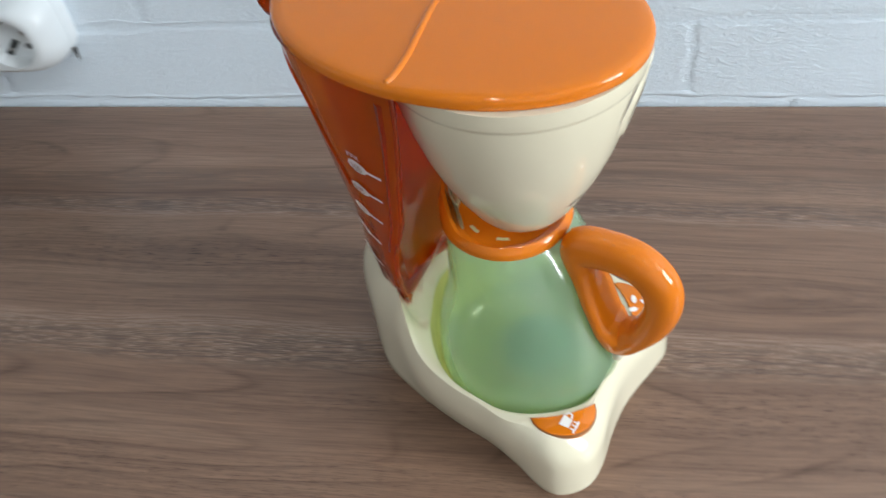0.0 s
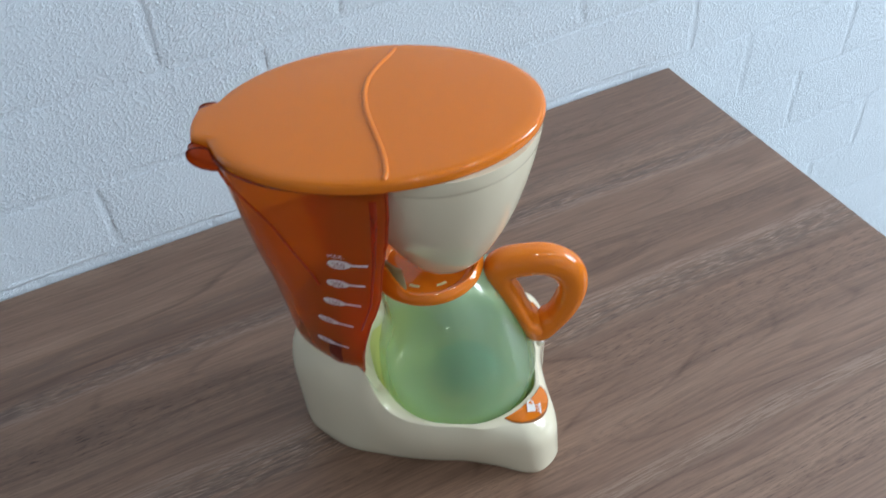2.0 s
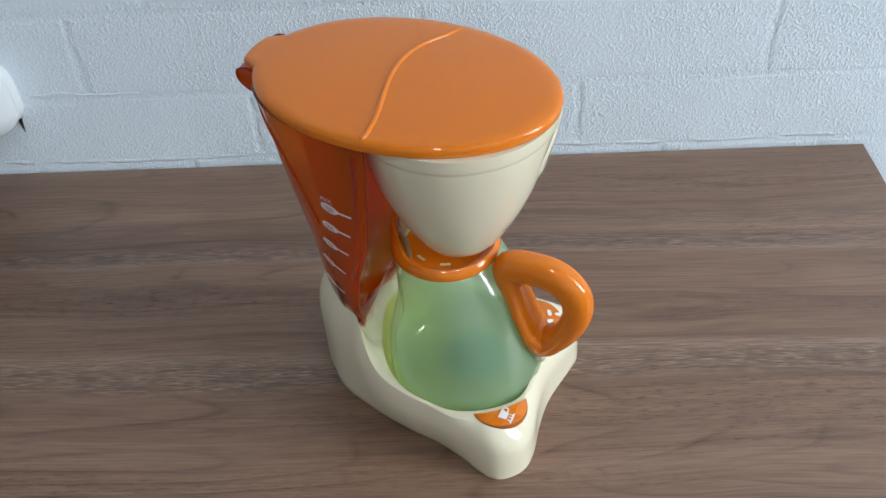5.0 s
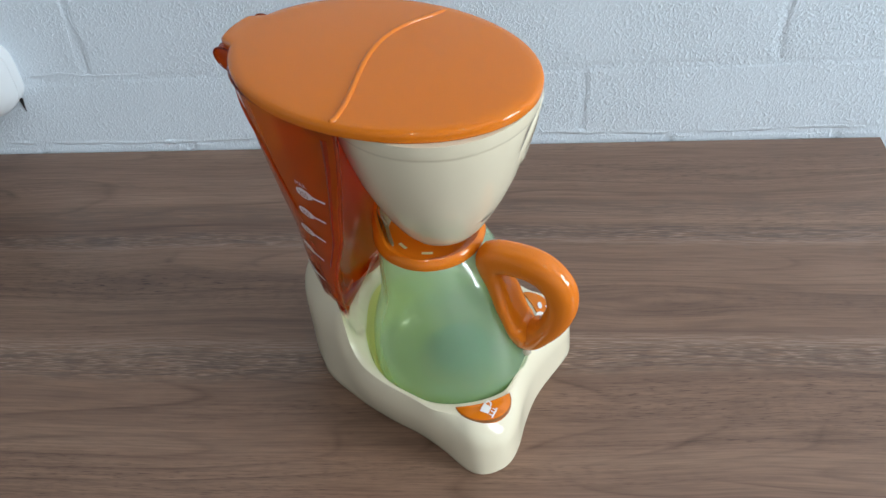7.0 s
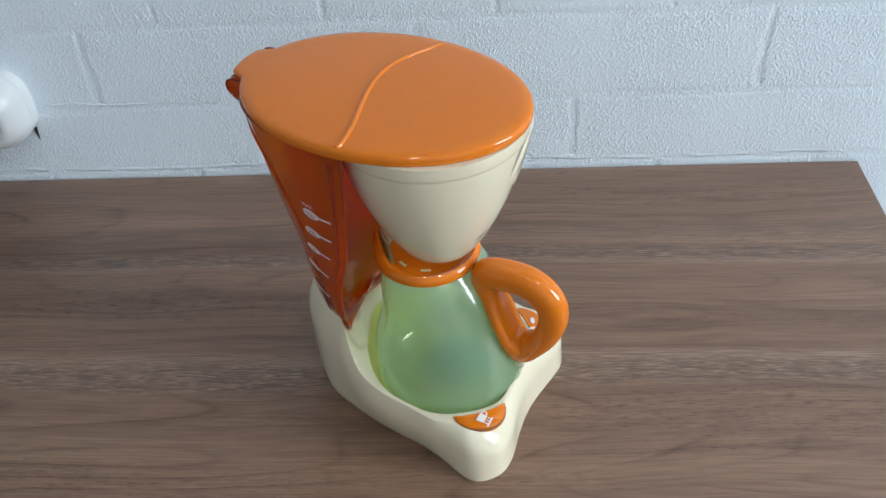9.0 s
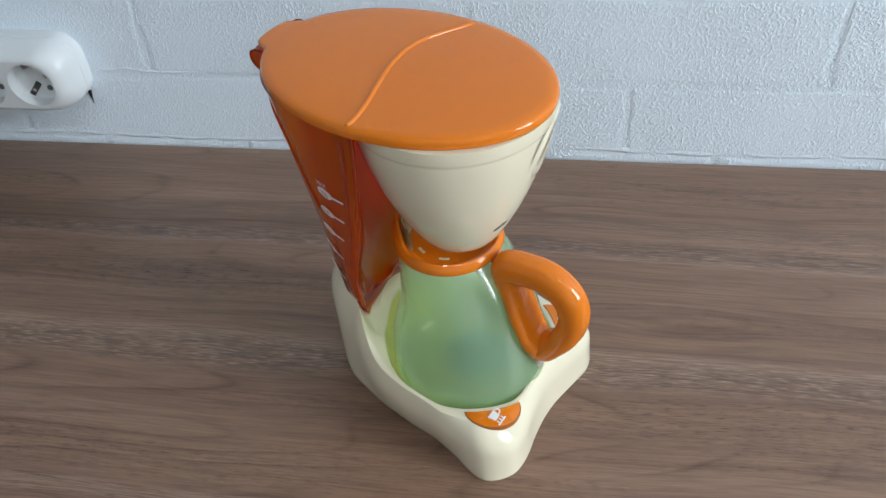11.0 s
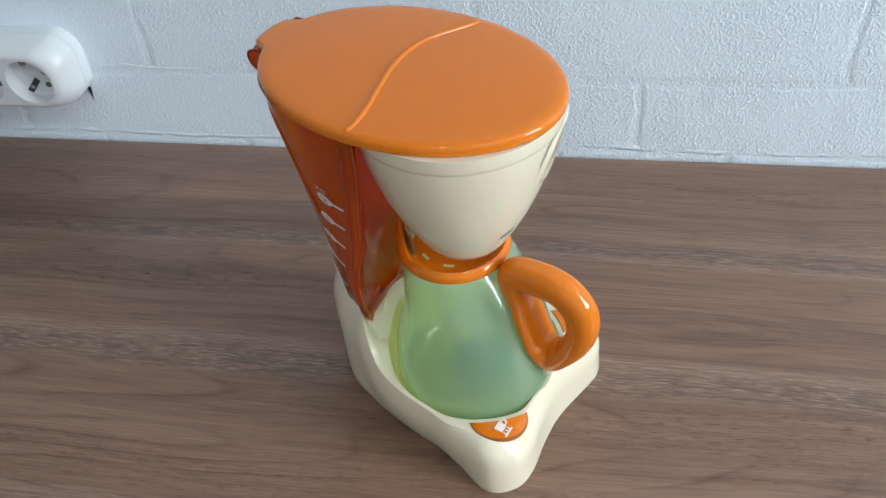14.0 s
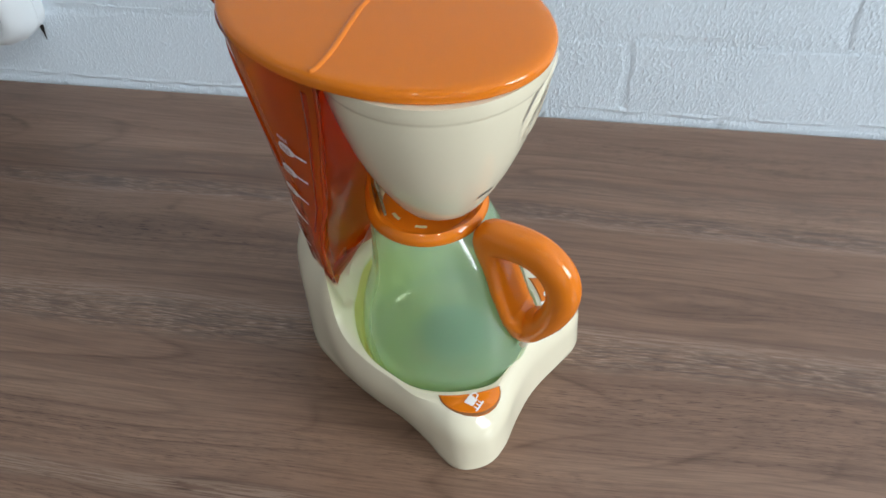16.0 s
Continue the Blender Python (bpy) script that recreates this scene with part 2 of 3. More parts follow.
def wall_material(name, color, plain=False):
    """White painted stone with a crumpled, roller-stippled skin."""
    m, n, l, p = nodes_of(name)
    c = n.new("ShaderNodeTexCoord")
    info = n.new("ShaderNodeObjectInfo")
    off = n.new("ShaderNodeVectorMath")
    off.operation = "MULTIPLY_ADD"
    l.new(info.outputs["Random"], off.inputs[0])
    off.inputs[1].default_value = (3.1, 0.0, 5.3)
    l.new(c.outputs["Object"], off.inputs[2])
    v = off.outputs[0]
    blot = noise_tex(n, l, v, 9, 4)
    l.new(mix(n, l, blot.outputs["Fac"], [x * 0.95 for x in color], color), p.inputs["Base Color"])
    p.inputs["Roughness"].default_value = 0.75
    dots = ramp(n, l, noise_tex(n, l, v, 430, 2, 0.5, 0.5).outputs["Fac"], [(0.48, (0, 0, 0)), (0.66, (1, 1, 1))]).outputs[0]
    stip = math_node(n, l, "MULTIPLY_ADD", dots, 0.55, math_node(n, l, "MULTIPLY", noise_tex(n, l, v, 420, 3, 0.6).outputs["Fac"], 0.5))
    crum = noise_tex(n, l, v, 120, 2, 0.5, 0.8).outputs["Fac"]
    area = ramp(n, l, noise_tex(n, l, v, 7, 3).outputs["Fac"], [(0.38, (0.40, 0.40, 0.40)), (0.60, (1, 1, 1))]).outputs[0]
    # trowelled smooth round the socket
    apart = n.new("ShaderNodeVectorMath")
    apart.operation = "DISTANCE"
    geo = n.new("ShaderNodeNewGeometry")
    l.new(geo.outputs["Position"], apart.inputs[0])
    apart.inputs[1].default_value = (-0.40, WALL_Y, 0.11)
    smooth_here = ramp(n, l, math_node(n, l, "MULTIPLY_ADD", noise_tex(n, l, v, 16, 3).outputs["Fac"], 0.10, apart.outputs["Value"]), [(0.08, (0.45, 0.45, 0.45)), (0.22, (1, 1, 1))]).outputs[0]
    area = math_node(n, l, "MULTIPLY", area, smooth_here)
    h = math_node(n, l, "MULTIPLY", math_node(n, l, "MULTIPLY_ADD", crum, 0.45, stip), area)
    # creases where thick paint has run and dried
    fold = math_node(n, l, "ABSOLUTE", math_node(n, l, "SUBTRACT", noise_tex(n, l, v, 26, 3, 0.5, 1.2).outputs["Fac"], 0.5))
    fold = math_node(n, l, "SUBTRACT", 1.0, math_node(n, l, "MINIMUM", math_node(n, l, "MULTIPLY", fold, 28.0), 1.0))
    some = ramp(n, l, noise_tex(n, l, v, 21, 2).outputs["Fac"], [(0.52, (0, 0, 0)), (0.64, (1, 1, 1))]).outputs[0]
    h = math_node(n, l, "MULTIPLY_ADD", math_node(n, l, "MULTIPLY", fold, some), 0.18, h)
    h = math_node(n, l, "MULTIPLY_ADD", noise_tex(n, l, v, 40, 2).outputs["Fac"], 0.5, h)
    if not plain:
        l.new(bump(n, l, h, 0.55, 0.0023), p.inputs["Normal"])
    return m


WOOD = wood_material()
STONE = wall_material("white_painted_stone", (0.785, 0.875, 0.95))
PLASTER = wall_material("white_plaster", (0.60, 0.60, 0.59), True)
FLOORING = plastic("grey_floor", (0.32, 0.29, 0.26), 0.5, 0.15)


# ---- mesh helpers ----
def mesh_from(name, verts, faces, material, scale=1.0, smooth=40):
    me = bpy.data.meshes.new(name)
    me.from_pydata([tuple(c * scale for c in v) for v in verts], [], faces)
    bm = bmesh.new()
    bm.from_mesh(me)
    bmesh.ops.remove_doubles(bm, verts=bm.verts, dist=1e-6)
    bmesh.ops.recalc_face_normals(bm, faces=bm.faces)
    for f in bm.faces:
        f.smooth = smooth > 0
    bm.to_mesh(me)
    bm.free()
    if smooth:
        me.set_sharp_from_angle(angle=radians(smooth))
    me.materials.append(material)
    return me


def put(name, me, parent=None, label="", m=None):
    ob = new(name, me)
    if parent is not None:
        ob.parent = parent
    if m is not None:
        ob.matrix_basis = m
    if label:
        ob["label"] = label
    return ob


def thing(name, m, label, category, group=""):
    ob = new(name)
    ob.empty_display_size = 0.02
    ob.matrix_world = m
    return tagged(ob, label, category, group)


def loft(rings, closed=True, cap0=True, cap1=True, loop=False):
    """Quads between rings of points; caps are fans round the ring's middle."""
    n = len(rings[0])
    verts = [p for r in rings for p in r]
    faces = []
    count = len(rings)
    for i in range(count if loop else count - 1):
        a, b = i * n, ((i + 1) % count) * n
        for j in range(n if closed else n - 1):
            k = (j + 1) % n
            faces.append((a + j, a + k, b + k, b + j))
    for use, i in ((cap0 and not loop, 0), (cap1 and not loop, count - 1)):
        if use:
            mid = [sum(p[c] for p in rings[i]) / n for c in range(3)]
            verts.append(tuple(mid))
            for j in range(n):
                faces.append((i * n + j, i * n + (j + 1) % n, len(verts) - 1))
    return verts, faces


def revolve(profile, n=64, cu=0.0, cv=0.0, cap0=True, cap1=True):
    rings = [[(cu + r * math.cos(2 * math.pi * j / n), cv + r * math.sin(2 * math.pi * j / n), z) for j in range(n)] for r, z in profile]
    return loft(rings, cap0=cap0, cap1=cap1)


def spline(points, steps, closed=False):
    """Catmull-Rom through the points."""
    pts = [np.array(p, float) for p in points]
    n = len(pts)
    out = []
    for i in range(n if closed else n - 1):
        if closed:
            a, b, c, d = pts[i - 1], pts[i], pts[(i + 1) % n], pts[(i + 2) % n]
        else:
            a, b, c, d = pts[max(i - 1, 0)], pts[i], pts[i + 1], pts[min(i + 2, n - 1)]
        for s in range(steps):
            t = s / steps
            out.append(0.5 * (2 * b + (c - a) * t + (2 * a - 5 * b + 4 * c - d) * t * t + (3 * b - a - 3 * c + d) * t ** 3))
    if not closed:
        out.append(pts[-1])
    return out


def interp(x, xs, ys):
    return float(np.interp(x, xs, ys))


def smoothstep(x, a, b):
    t = min(1.0, max(0.0, (x - a) / (b - a)))
    return t * t * (3 - 2 * t)


def tube(points, radii, n=12, closed=False, flat=1.0, up=(0, 0, 1)):
    """A tube along points; flat squeezes it along the side direction."""
    rings = []
    count = len(points)
    for i, p in enumerate(points):
        q0 = points[i - 1] if closed or i else points[i]
        q1 = points[(i + 1) % count] if closed or i < count - 1 else points[i]
        t = Vector(q1) - Vector(q0)
        t.normalize()
        s = t.cross(Vector(up))
        s.normalize()
        w = s.cross(t)
        r = radii[i] if hasattr(radii, "__len__") else radii
        rings.append([tuple(Vector(p) + s * (r * flat * math.cos(2 * math.pi * j / n)) + w * (r * math.sin(2 * math.pi * j / n))) for j in range(n)])
    return loft(rings, loop=closed)


def box(x0, y0, z0, x1, y1, z1):
    v = [(x, y, z) for x in (x0, x1) for y in (y0, y1) for z in (z0, z1)]
    f = [(0, 1, 3, 2), (4, 6, 7, 5), (0, 4, 5, 1), (2, 3, 7, 6), (0, 2, 6, 4), (1, 5, 7, 3)]
    return v, f


def soft_box(name, size, material, bevel, seg=3):
    """A box about its own middle with rounded edges."""
    me = bpy.data.meshes.new(name)
    bm = bmesh.new()
    v, f = box(*[-s / 2 for s in size], *[s / 2 for s in size])
    bv = [bm.verts.new(p) for p in v]
    for face in f:
        bm.faces.new([bv[i] for i in face])
    bmesh.ops.recalc_face_normals(bm, faces=bm.faces)
    bmesh.ops.bevel(bm, geom=list(bm.edges), offset=bevel, segments=seg, profile=0.5, affect="EDGES")
    for face in bm.faces:
        face.smooth = True
    bm.to_mesh(me)
    bm.free()
    me.set_sharp_from_angle(angle=radians(40))
    me.materials.append(material)
    return me


def text_mesh(body, height, material):
    """Flat letters of the built-in font, standing on their base line, centred."""
    cu = bpy.data.curves.new("letters", "FONT")
    cu.body, cu.size, cu.align_x = body, height / 0.7, "CENTER"
    ob = new("letters", cu)
    me = bpy.data.meshes.new_from_object(ob.evaluated_get(bpy.context.evaluated_depsgraph_get()))
    bpy.data.objects.remove(ob)
    me.materials.clear()
    me.materials.append(material)
    return me


# ---- room ----
def structure(name, v, f, material, smooth=0):
    return tagged(put(name, mesh_from(name, v, f, material, 1.0, smooth)), kind="structure")


T = 0.12
structure("floor", *box(ROOM_X0 - T, ROOM_Y0 - T, FLOOR_Z - 0.1, ROOM_X1 + T, WALL_Y + T, FLOOR_Z), FLOORING)
# unseen ceiling, with an opening added for each overhead light
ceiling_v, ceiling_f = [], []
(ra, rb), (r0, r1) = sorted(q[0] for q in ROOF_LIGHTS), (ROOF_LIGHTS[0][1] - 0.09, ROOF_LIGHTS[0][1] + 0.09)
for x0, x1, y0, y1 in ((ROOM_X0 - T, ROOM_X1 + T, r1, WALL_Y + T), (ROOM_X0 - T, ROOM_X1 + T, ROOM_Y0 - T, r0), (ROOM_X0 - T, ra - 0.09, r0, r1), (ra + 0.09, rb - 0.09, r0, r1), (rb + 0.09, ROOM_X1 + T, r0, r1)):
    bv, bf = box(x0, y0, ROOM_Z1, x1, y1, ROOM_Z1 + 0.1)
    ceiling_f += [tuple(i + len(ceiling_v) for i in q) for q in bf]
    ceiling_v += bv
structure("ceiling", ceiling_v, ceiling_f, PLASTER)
structure("wall_west", *box(ROOM_X0 - T, ROOM_Y0, FLOOR_Z, ROOM_X0, WALL_Y, ROOM_Z1), PLASTER)
wall_north = structure("wall_north", *box(ROOM_X0 - T, WALL_Y + 0.0007, FLOOR_Z, ROOM_X1 + T, WALL_Y + T, ROOM_Z1), STONE)


def wall_with_window(name, at, a0, a1, w0, w1, z0, z1, thick):
    """A wall along y with one opening through it."""
    v, f = [], []
    for b0, b1, c0, c1 in ((a0, w0, FLOOR_Z, ROOM_Z1), (w1, a1, FLOOR_Z, ROOM_Z1), (w0, w1, FLOOR_Z, z0), (w0, w1, z1, ROOM_Z1)):
        bv, bf = box(at, b0, c0, at + thick, b1, c1)
        f += [tuple(i + len(v) for i in q) for q in bf]
        v += bv
    return structure(name, v, f, PLASTER)


wall_with_window("wall_east", ROOM_X1, ROOM_Y0, WALL_Y, -1.28, -0.27, 0.33, 1.67, T)
structure("wall_south", *box(ROOM_X0 - T, ROOM_Y0 - T, FLOOR_Z, ROOM_X1 + T, ROOM_Y0, ROOM_Z1), PLASTER)


# ---- table ----
table = thing("table", pose(0, 0, FLOOR_Z), "walnut-look laminate table pushed against the white brick wall", "table")
TX0, TY0 = -1.25, -0.42
top = soft_box("tabletop", (TABLE_X - TX0, WALL_Y - 0.0025 - TY0, 0.028), WOOD, 0.0012, 2)
put("tabletop", top, table, m=pose((TABLE_X + TX0) / 2, (WALL_Y - 0.0025 + TY0) / 2, -FLOOR_Z - 0.014))
leg = soft_box("leg", (0.05, 0.05, -FLOOR_Z - 0.028), SOCKET_WHITE, 0.003)
for lx in (TX0 + 0.12, TABLE_X - 0.12):
    for ly in (TY0 + 0.08, WALL_Y - 0.10):
        put("leg", leg, table, m=pose(lx, ly, (-FLOOR_Z - 0.028) / 2))

# ---- toy coffee maker, drawn in units of K: u ahead to the handle, v to the side, z up ----
MAKER = pose(-0.08 * K, 0.45 * K, 0, 0, 0, -24)
maker = thing("toy_coffee_maker", MAKER, "orange and cream plastic toy coffee maker standing on the walnut table", "toy coffee maker")
jug = thing("toy_coffee_jug", MAKER @ pose(0, 0, 0.13 * K), "green see-through toy coffee jug with orange handle, in the maker", "toy jug")


def part(name, geo, material, parent, label="", smooth=40):
    v, f = geo
    if parent is jug or parent.parent is jug:
        v = [(a, b, c - 0.13) for a, b, c in v]
    return put(name, mesh_from(name, v, f, material, K, smooth), parent, label)


# base: outline on the table, mirrored in v
HALF = [(-0.755, 0.0), (-0.73, 0.10), (-0.65, 0.187), (-0.52, 0.277), (-0.30, 0.341), (-0.10, 0.376), (0.05, 0.392), (0.20, 0.43),
        (0.30, 0.468), (0.38, 0.484), (0.45, 0.452), (0.505, 0.375), (0.513, 0.27), (0.490, 0.13)]
FAR = [(-0.73, 0.10), (-0.65, 0.19), (-0.52, 0.285), (-0.30, 0.345), (-0.10, 0.378), (0.05, 0.395), (0.20, 0.438),
       (0.30, 0.475), (0.38, 0.498), (0.45, 0.498), (0.502, 0.455), (0.524, 0.36), (0.506, 0.24), (0.484, 0.11)]
RING = [HALF[0]] + FAR + [(0.478, 0.0)] + [(u, -v) for u, v in HALF[:0:-1]]
DENSE = spline(RING, 10, True)
ANG = np.array([math.atan2(p[1], p[0]) for p in DENSE])
RAD = np.array([math.hypot(p[0], p[1]) for p in DENSE])
ORDER = np.argsort(ANG)
ANG, RAD = ANG[ORDER], RAD[ORDER]


def base_radius(a):
    return float(np.interp((a + math.pi) % (2 * math.pi) - math.pi, ANG, RAD, period=2 * math.pi))


RIM = spline([(-0.85, 0.665), (-0.60, 0.665), (-0.43, 0.66), (-0.372, 0.635), (-0.335, 0.53), (-0.29, 0.445), (-0.22, 0.39), (-0.12, 0.358), (0.0, 0.343), (0.15, 0.34), (0.30, 0.337), (0.42, 0.32), (0.50, 0.29), (0.60, 0.235)], 8)
RIM_U, RIM_Z = [float(p[0]) for p in RIM], [float(p[1]) for p in RIM]


def rim_height(u):
    return interp(u, RIM_U, RIM_Z)


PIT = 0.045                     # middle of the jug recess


def back_dip(u, v):
    """The top of the base sinks between the jug and the tank."""
    return 0.13 * (1 - smoothstep(abs(v), 0.24, 0.33)) * smoothstep(u, -0.66, -0.56) * (1 - smoothstep(u, -0.365, -0.28))


LIP = ((0.994, 0.005), (0.987, 0.016), (0.980, 0.033), (0.974, 0.055))


def base_rings():
    n = 160
    rings = []
    for h in (0.0, 0.04, 0.12, 0.22, 0.34, 0.46, 0.58, 0.66, 0.74, 0.81, 0.87, 0.92, 0.955, 0.98, 0.995):
        ring = []
        for j in range(n):
            a = 2 * math.pi * j / n
            r = base_radius(a)
            u = r * math.cos(a)
            z = rim_height(u) * h
            flare = 0.055 - 0.065 * smoothstep(u, 0.10, 0.42) - 0.055 * smoothstep(-u, 0.15, 0.55)
            rr = r - 0.012 * (h == 0) + flare * math.sin(min(1.0, z / 0.27) * math.pi / 2)
            if h > 0.55:
                rr -= (0.022 + 0.053 * smoothstep(r, 0.42, 0.6)) * ((h - 0.55) / 0.445) ** 2.6
            ring.append((rr * math.cos(a), rr * math.sin(a), z))
        rings.append(ring)
    last = rings[-1]
    for s in (0.3, 0.6, 0.85, 1.0):
        ring = []
        for j, (x, y, z) in enumerate(last):
            dx, dy = x - PIT, y
            r0 = math.hypot(dx, dy)
            inner = -math.log(math.exp(-70 * 0.418) + math.exp(-70 * (r0 - 0.014))) / 70
            r = r0 + (inner - r0) * s
            px, py = PIT + dx / r0 * r, dy / r0 * r
            ring.append((px, py, rim_height(px) * (1.0 if s < 0.9 else 0.988) - back_dip(px, py) * (px < -0.2)))
        rings.append(ring)
    rim = rings[-1]
    for k, dz in LIP[:2]:
        rings.append([(PIT + (x - PIT) * k, y * k, max(0.17, z - dz)) for x, y, z in rim])
    return rings


def recess_rings():
    rim = base_rings()[-3]
    rings = []
    for k, dz, floor in tuple(q + (0,) for q in LIP[1:]) + ((0.96, 0.09, 0), (0.92, 0, 0.16), (0.87, 0, 0.135), (0.45, 0, 0.13)):
        rings.append([(PIT + (x - PIT) * k, y * k, floor or max(0.17, z - dz)) for x, y, z in rim])
    return rings


base = part("base", loft(base_rings(), cap1=False), CREAM, maker, "glossy cream plastic base with a round jug recess")
# the well's yellow tone is jug light kept in the colour
part("recess", loft(recess_rings(), cap0=False), CREAM_LIT, base, "cream well for the jug, its colour yellowed for the jug's light")


def polar(a, r, z):
    return (r * math.cos(radians(a)), r * math.sin(radians(a)), z)


def button(side):
    """Half-moon button with a white sign, on one of the front lobes."""
    n = 24
    ring = []
    for i in range(n + 1):
        t = -1 + 2 * i / n
        ring.append((44.4 + 17.2 * t, 0.440))
    for i in range(1, n):
        t = 1 - 2 * i / n
        ring.append((44.4 + 17.2 * t, 0.440 + 0.088 * max(0, 1 - t * t) ** 0.68))
    mid = (44.4, 0.482)

    def outline(s, dz):
        pts = []
        for a, r in ring:
            aa, rr = mid[0] + (a - mid[0]) * s, mid[1] + (r - mid[1]) * s
            x, y, _ = polar(aa * side, rr, 0)
            x += PIT
            pts.append((x, y, rim_height(x) + dz))
        return pts

    # a slightly larger dark brown rim gives the shade of the gap
    part("button_gap_shade", loft([outline(1.035, -0.02), outline(1.035, 0.0012)], cap0=False), GAP, base, "dark brown rim for the gap's shade round the button")
    rings = [outline(s, dz) for s, dz in ((1.0, -0.03), (1.0, 0.001), (0.985, 0.005), (0.95, 0.007))]
    return part("button", loft(rings, cap0=False), ORANGE, base, "orange half-moon push button")


def on_button(side, pts, lift=0.0098):
    """Flat sign pieces on a button: p to the sign's right, q down; the sign stands with its foot ahead."""
    cu, cv = PIT + 0.479 * math.cos(radians(44.4)), 0.479 * math.sin(radians(44.4)) * side
    return [(cu + q * 0.88, cv + p * 0.88, rim_height(cu + q) + lift) for p, q in pts]


def sign(parent, side, name, polys, material=PRINT):
    v, f = [], []
    for poly in polys:
        pts = on_button(side, poly)
        f.append(tuple(range(len(v), len(v) + len(pts))))
        v += pts
    return part(name, (v, f), material, parent, smooth=0)


def strip(x0, y0, x1, y1, w):
    d = math.hypot(x1 - x0, y1 - y0)
    nx, ny = -(y1 - y0) / d * w / 2, (x1 - x0) / d * w / 2
    return [(x0 + nx, y0 + ny), (x1 + nx, y1 + ny), (x1 - nx, y1 - ny), (x0 - nx, y0 - ny)]


cup_button = button(-1)
sign(cup_button, -1, "cup_sign", [[(-0.030, -0.030), (0.026, -0.030), (0.020, 0.014), (-0.024, 0.014)],
                                  strip(0.026, -0.024, 0.046, -0.016, 0.008), strip(0.046, -0.018, 0.042, 0.002, 0.008), strip(0.042, 0.002, 0.022, 0.006, 0.008),
                                  strip(-0.034, 0.040, 0.032, 0.040, 0.008), strip(-0.020, 0.020, -0.020, 0.036, 0.007), strip(0.0, 0.020, 0.0, 0.036, 0.007), strip(0.018, 0.020, 0.018, 0.036, 0.007)])
bean_button = button(1)


def oval(cx, cy, a, b, turn, n=14):
    c, s = math.cos(radians(turn)), math.sin(radians(turn))
    return [(cx + a * math.cos(t) * c - b * math.sin(t) * s, cy + a * math.cos(t) * s + b * math.sin(t) * c) for t in [2 * math.pi * i / n for i in range(n)]]


sign(bean_button, 1, "bean_sign", [oval(-0.045, 0.0, 0.024, 0.013, 40), oval(0.012, -0.022, 0.024, 0.013, -30), oval(0.03, 0.03, 0.024, 0.013, 70)])


# water tank
EZ = [0.62, 0.644, 0.83, 1.0, 1.155, 1.41, 1.6, 1.79]
EU = [-0.352, -0.345, -0.317, -0.265, -0.205, -0.155, -0.125, -0.107]
EV = [0.272, 0.292, 0.335, 0.366, 0.386, 0.408, 0.418, 0.43]
BZ = [0.62, 0.83, 1.0, 1.2, 1.4, 1.79]
BU = [-0.695, -0.715, -0.735, -0.765, -0.785, -0.815]


def tank_side(z, phi, side, out=0.0):
    """A point of the tank's outer face: phi 0 at the front edge, 90 at the back."""
    eu, ev, bu = interp(z, EZ, EU), interp(z, EZ, EV), interp(z, BZ, BU)
    p = 2 / interp(z, [0.62, 1.0, 1.41, 1.79], [1.45, 1.5, 1.9, 2.3])
    s, c = math.sin(radians(phi)) ** p, math.cos(radians(phi)) ** p if phi < 90 else 0.0
    u, v = eu + (bu - eu) * s, ev * c
    nu, nv = -(s / max(1e-3, abs(bu - eu))), c / ev
    k = out / max(1e-6, math.hypot(nu, nv))
    return (u + nu * k, side * (v + nv * k), z)


EDGE = 0.06


def tank_ring(z, inset=0.0):
    ring = [tank_side(z, 90 * (i / 22) ** 1.8, -1, -inset) for i in range(23)]
    ring += [tank_side(z, 90 * (1 - i / 22) ** 1.8, 1, -inset) for i in range(1, 23)]
    eu, ev = interp(z, EZ, EU), interp(z, EZ, EV)
    r, a = math.hypot(eu, ev) + inset, math.atan2(ev, eu)
    for i in range(1, 18):
        b = a + (2 * math.pi - 2 * a) * i / 18
        low = 0.14 * (1 - smoothstep(abs(r * math.sin(b)), 0.20, 0.28)) if z < 0.63 else 0.0
        ring.append((r * math.cos(b), r * math.sin(b), z - low))
    # rounded front edges: a curve replaces the last stretch on either side of each corner
    n = len(ring)
    for corner in (0, 44):
        c = np.array(ring[corner])
        ends, moved = [], []
        for step in (1, -1):
            walked, prev, k = 0.0, c, corner
            near = []
            while walked < EDGE:
                k = (k + step) % n
                q = np.array(ring[k])
                walked += float(np.linalg.norm(q - prev))
                if walked < EDGE:
                    near.append((k, walked))
                prev = q
            ends.append(prev)
            moved.append(near)
        tip = c + 0.22 * (c - (ends[0] + ends[1]) / 2)
        for side, near in enumerate(moved):
            for k, d in near + [(corner, 0.0)]:
                t = 0.5 + (0.5 if side else -0.5) * d / EDGE
                q = ends[0] * (1 - t) ** 2 + tip * 2 * t * (1 - t) + ends[1] * t ** 2
                ring[k] = tuple(float(x) for x in q)
    return ring


ZS = [0.62 + (1.79 - 0.62) * i / 26 for i in range(27)]
tank = part("water_tank", loft([tank_ring(z) for z in ZS], cap1=False), AMBER, maker, "clear amber-orange water tank with spoon level marks", 50)


def chamber_ring(z):
    mid = (interp(z, EZ, EU) + interp(z, BZ, BU)) / 2 - 0.05
    return [(mid + (u - mid) * 0.58, v * 0.90, zz) for u, v, zz in tank_ring(z)]


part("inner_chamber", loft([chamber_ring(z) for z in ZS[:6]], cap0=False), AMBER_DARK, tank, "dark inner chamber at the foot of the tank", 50)


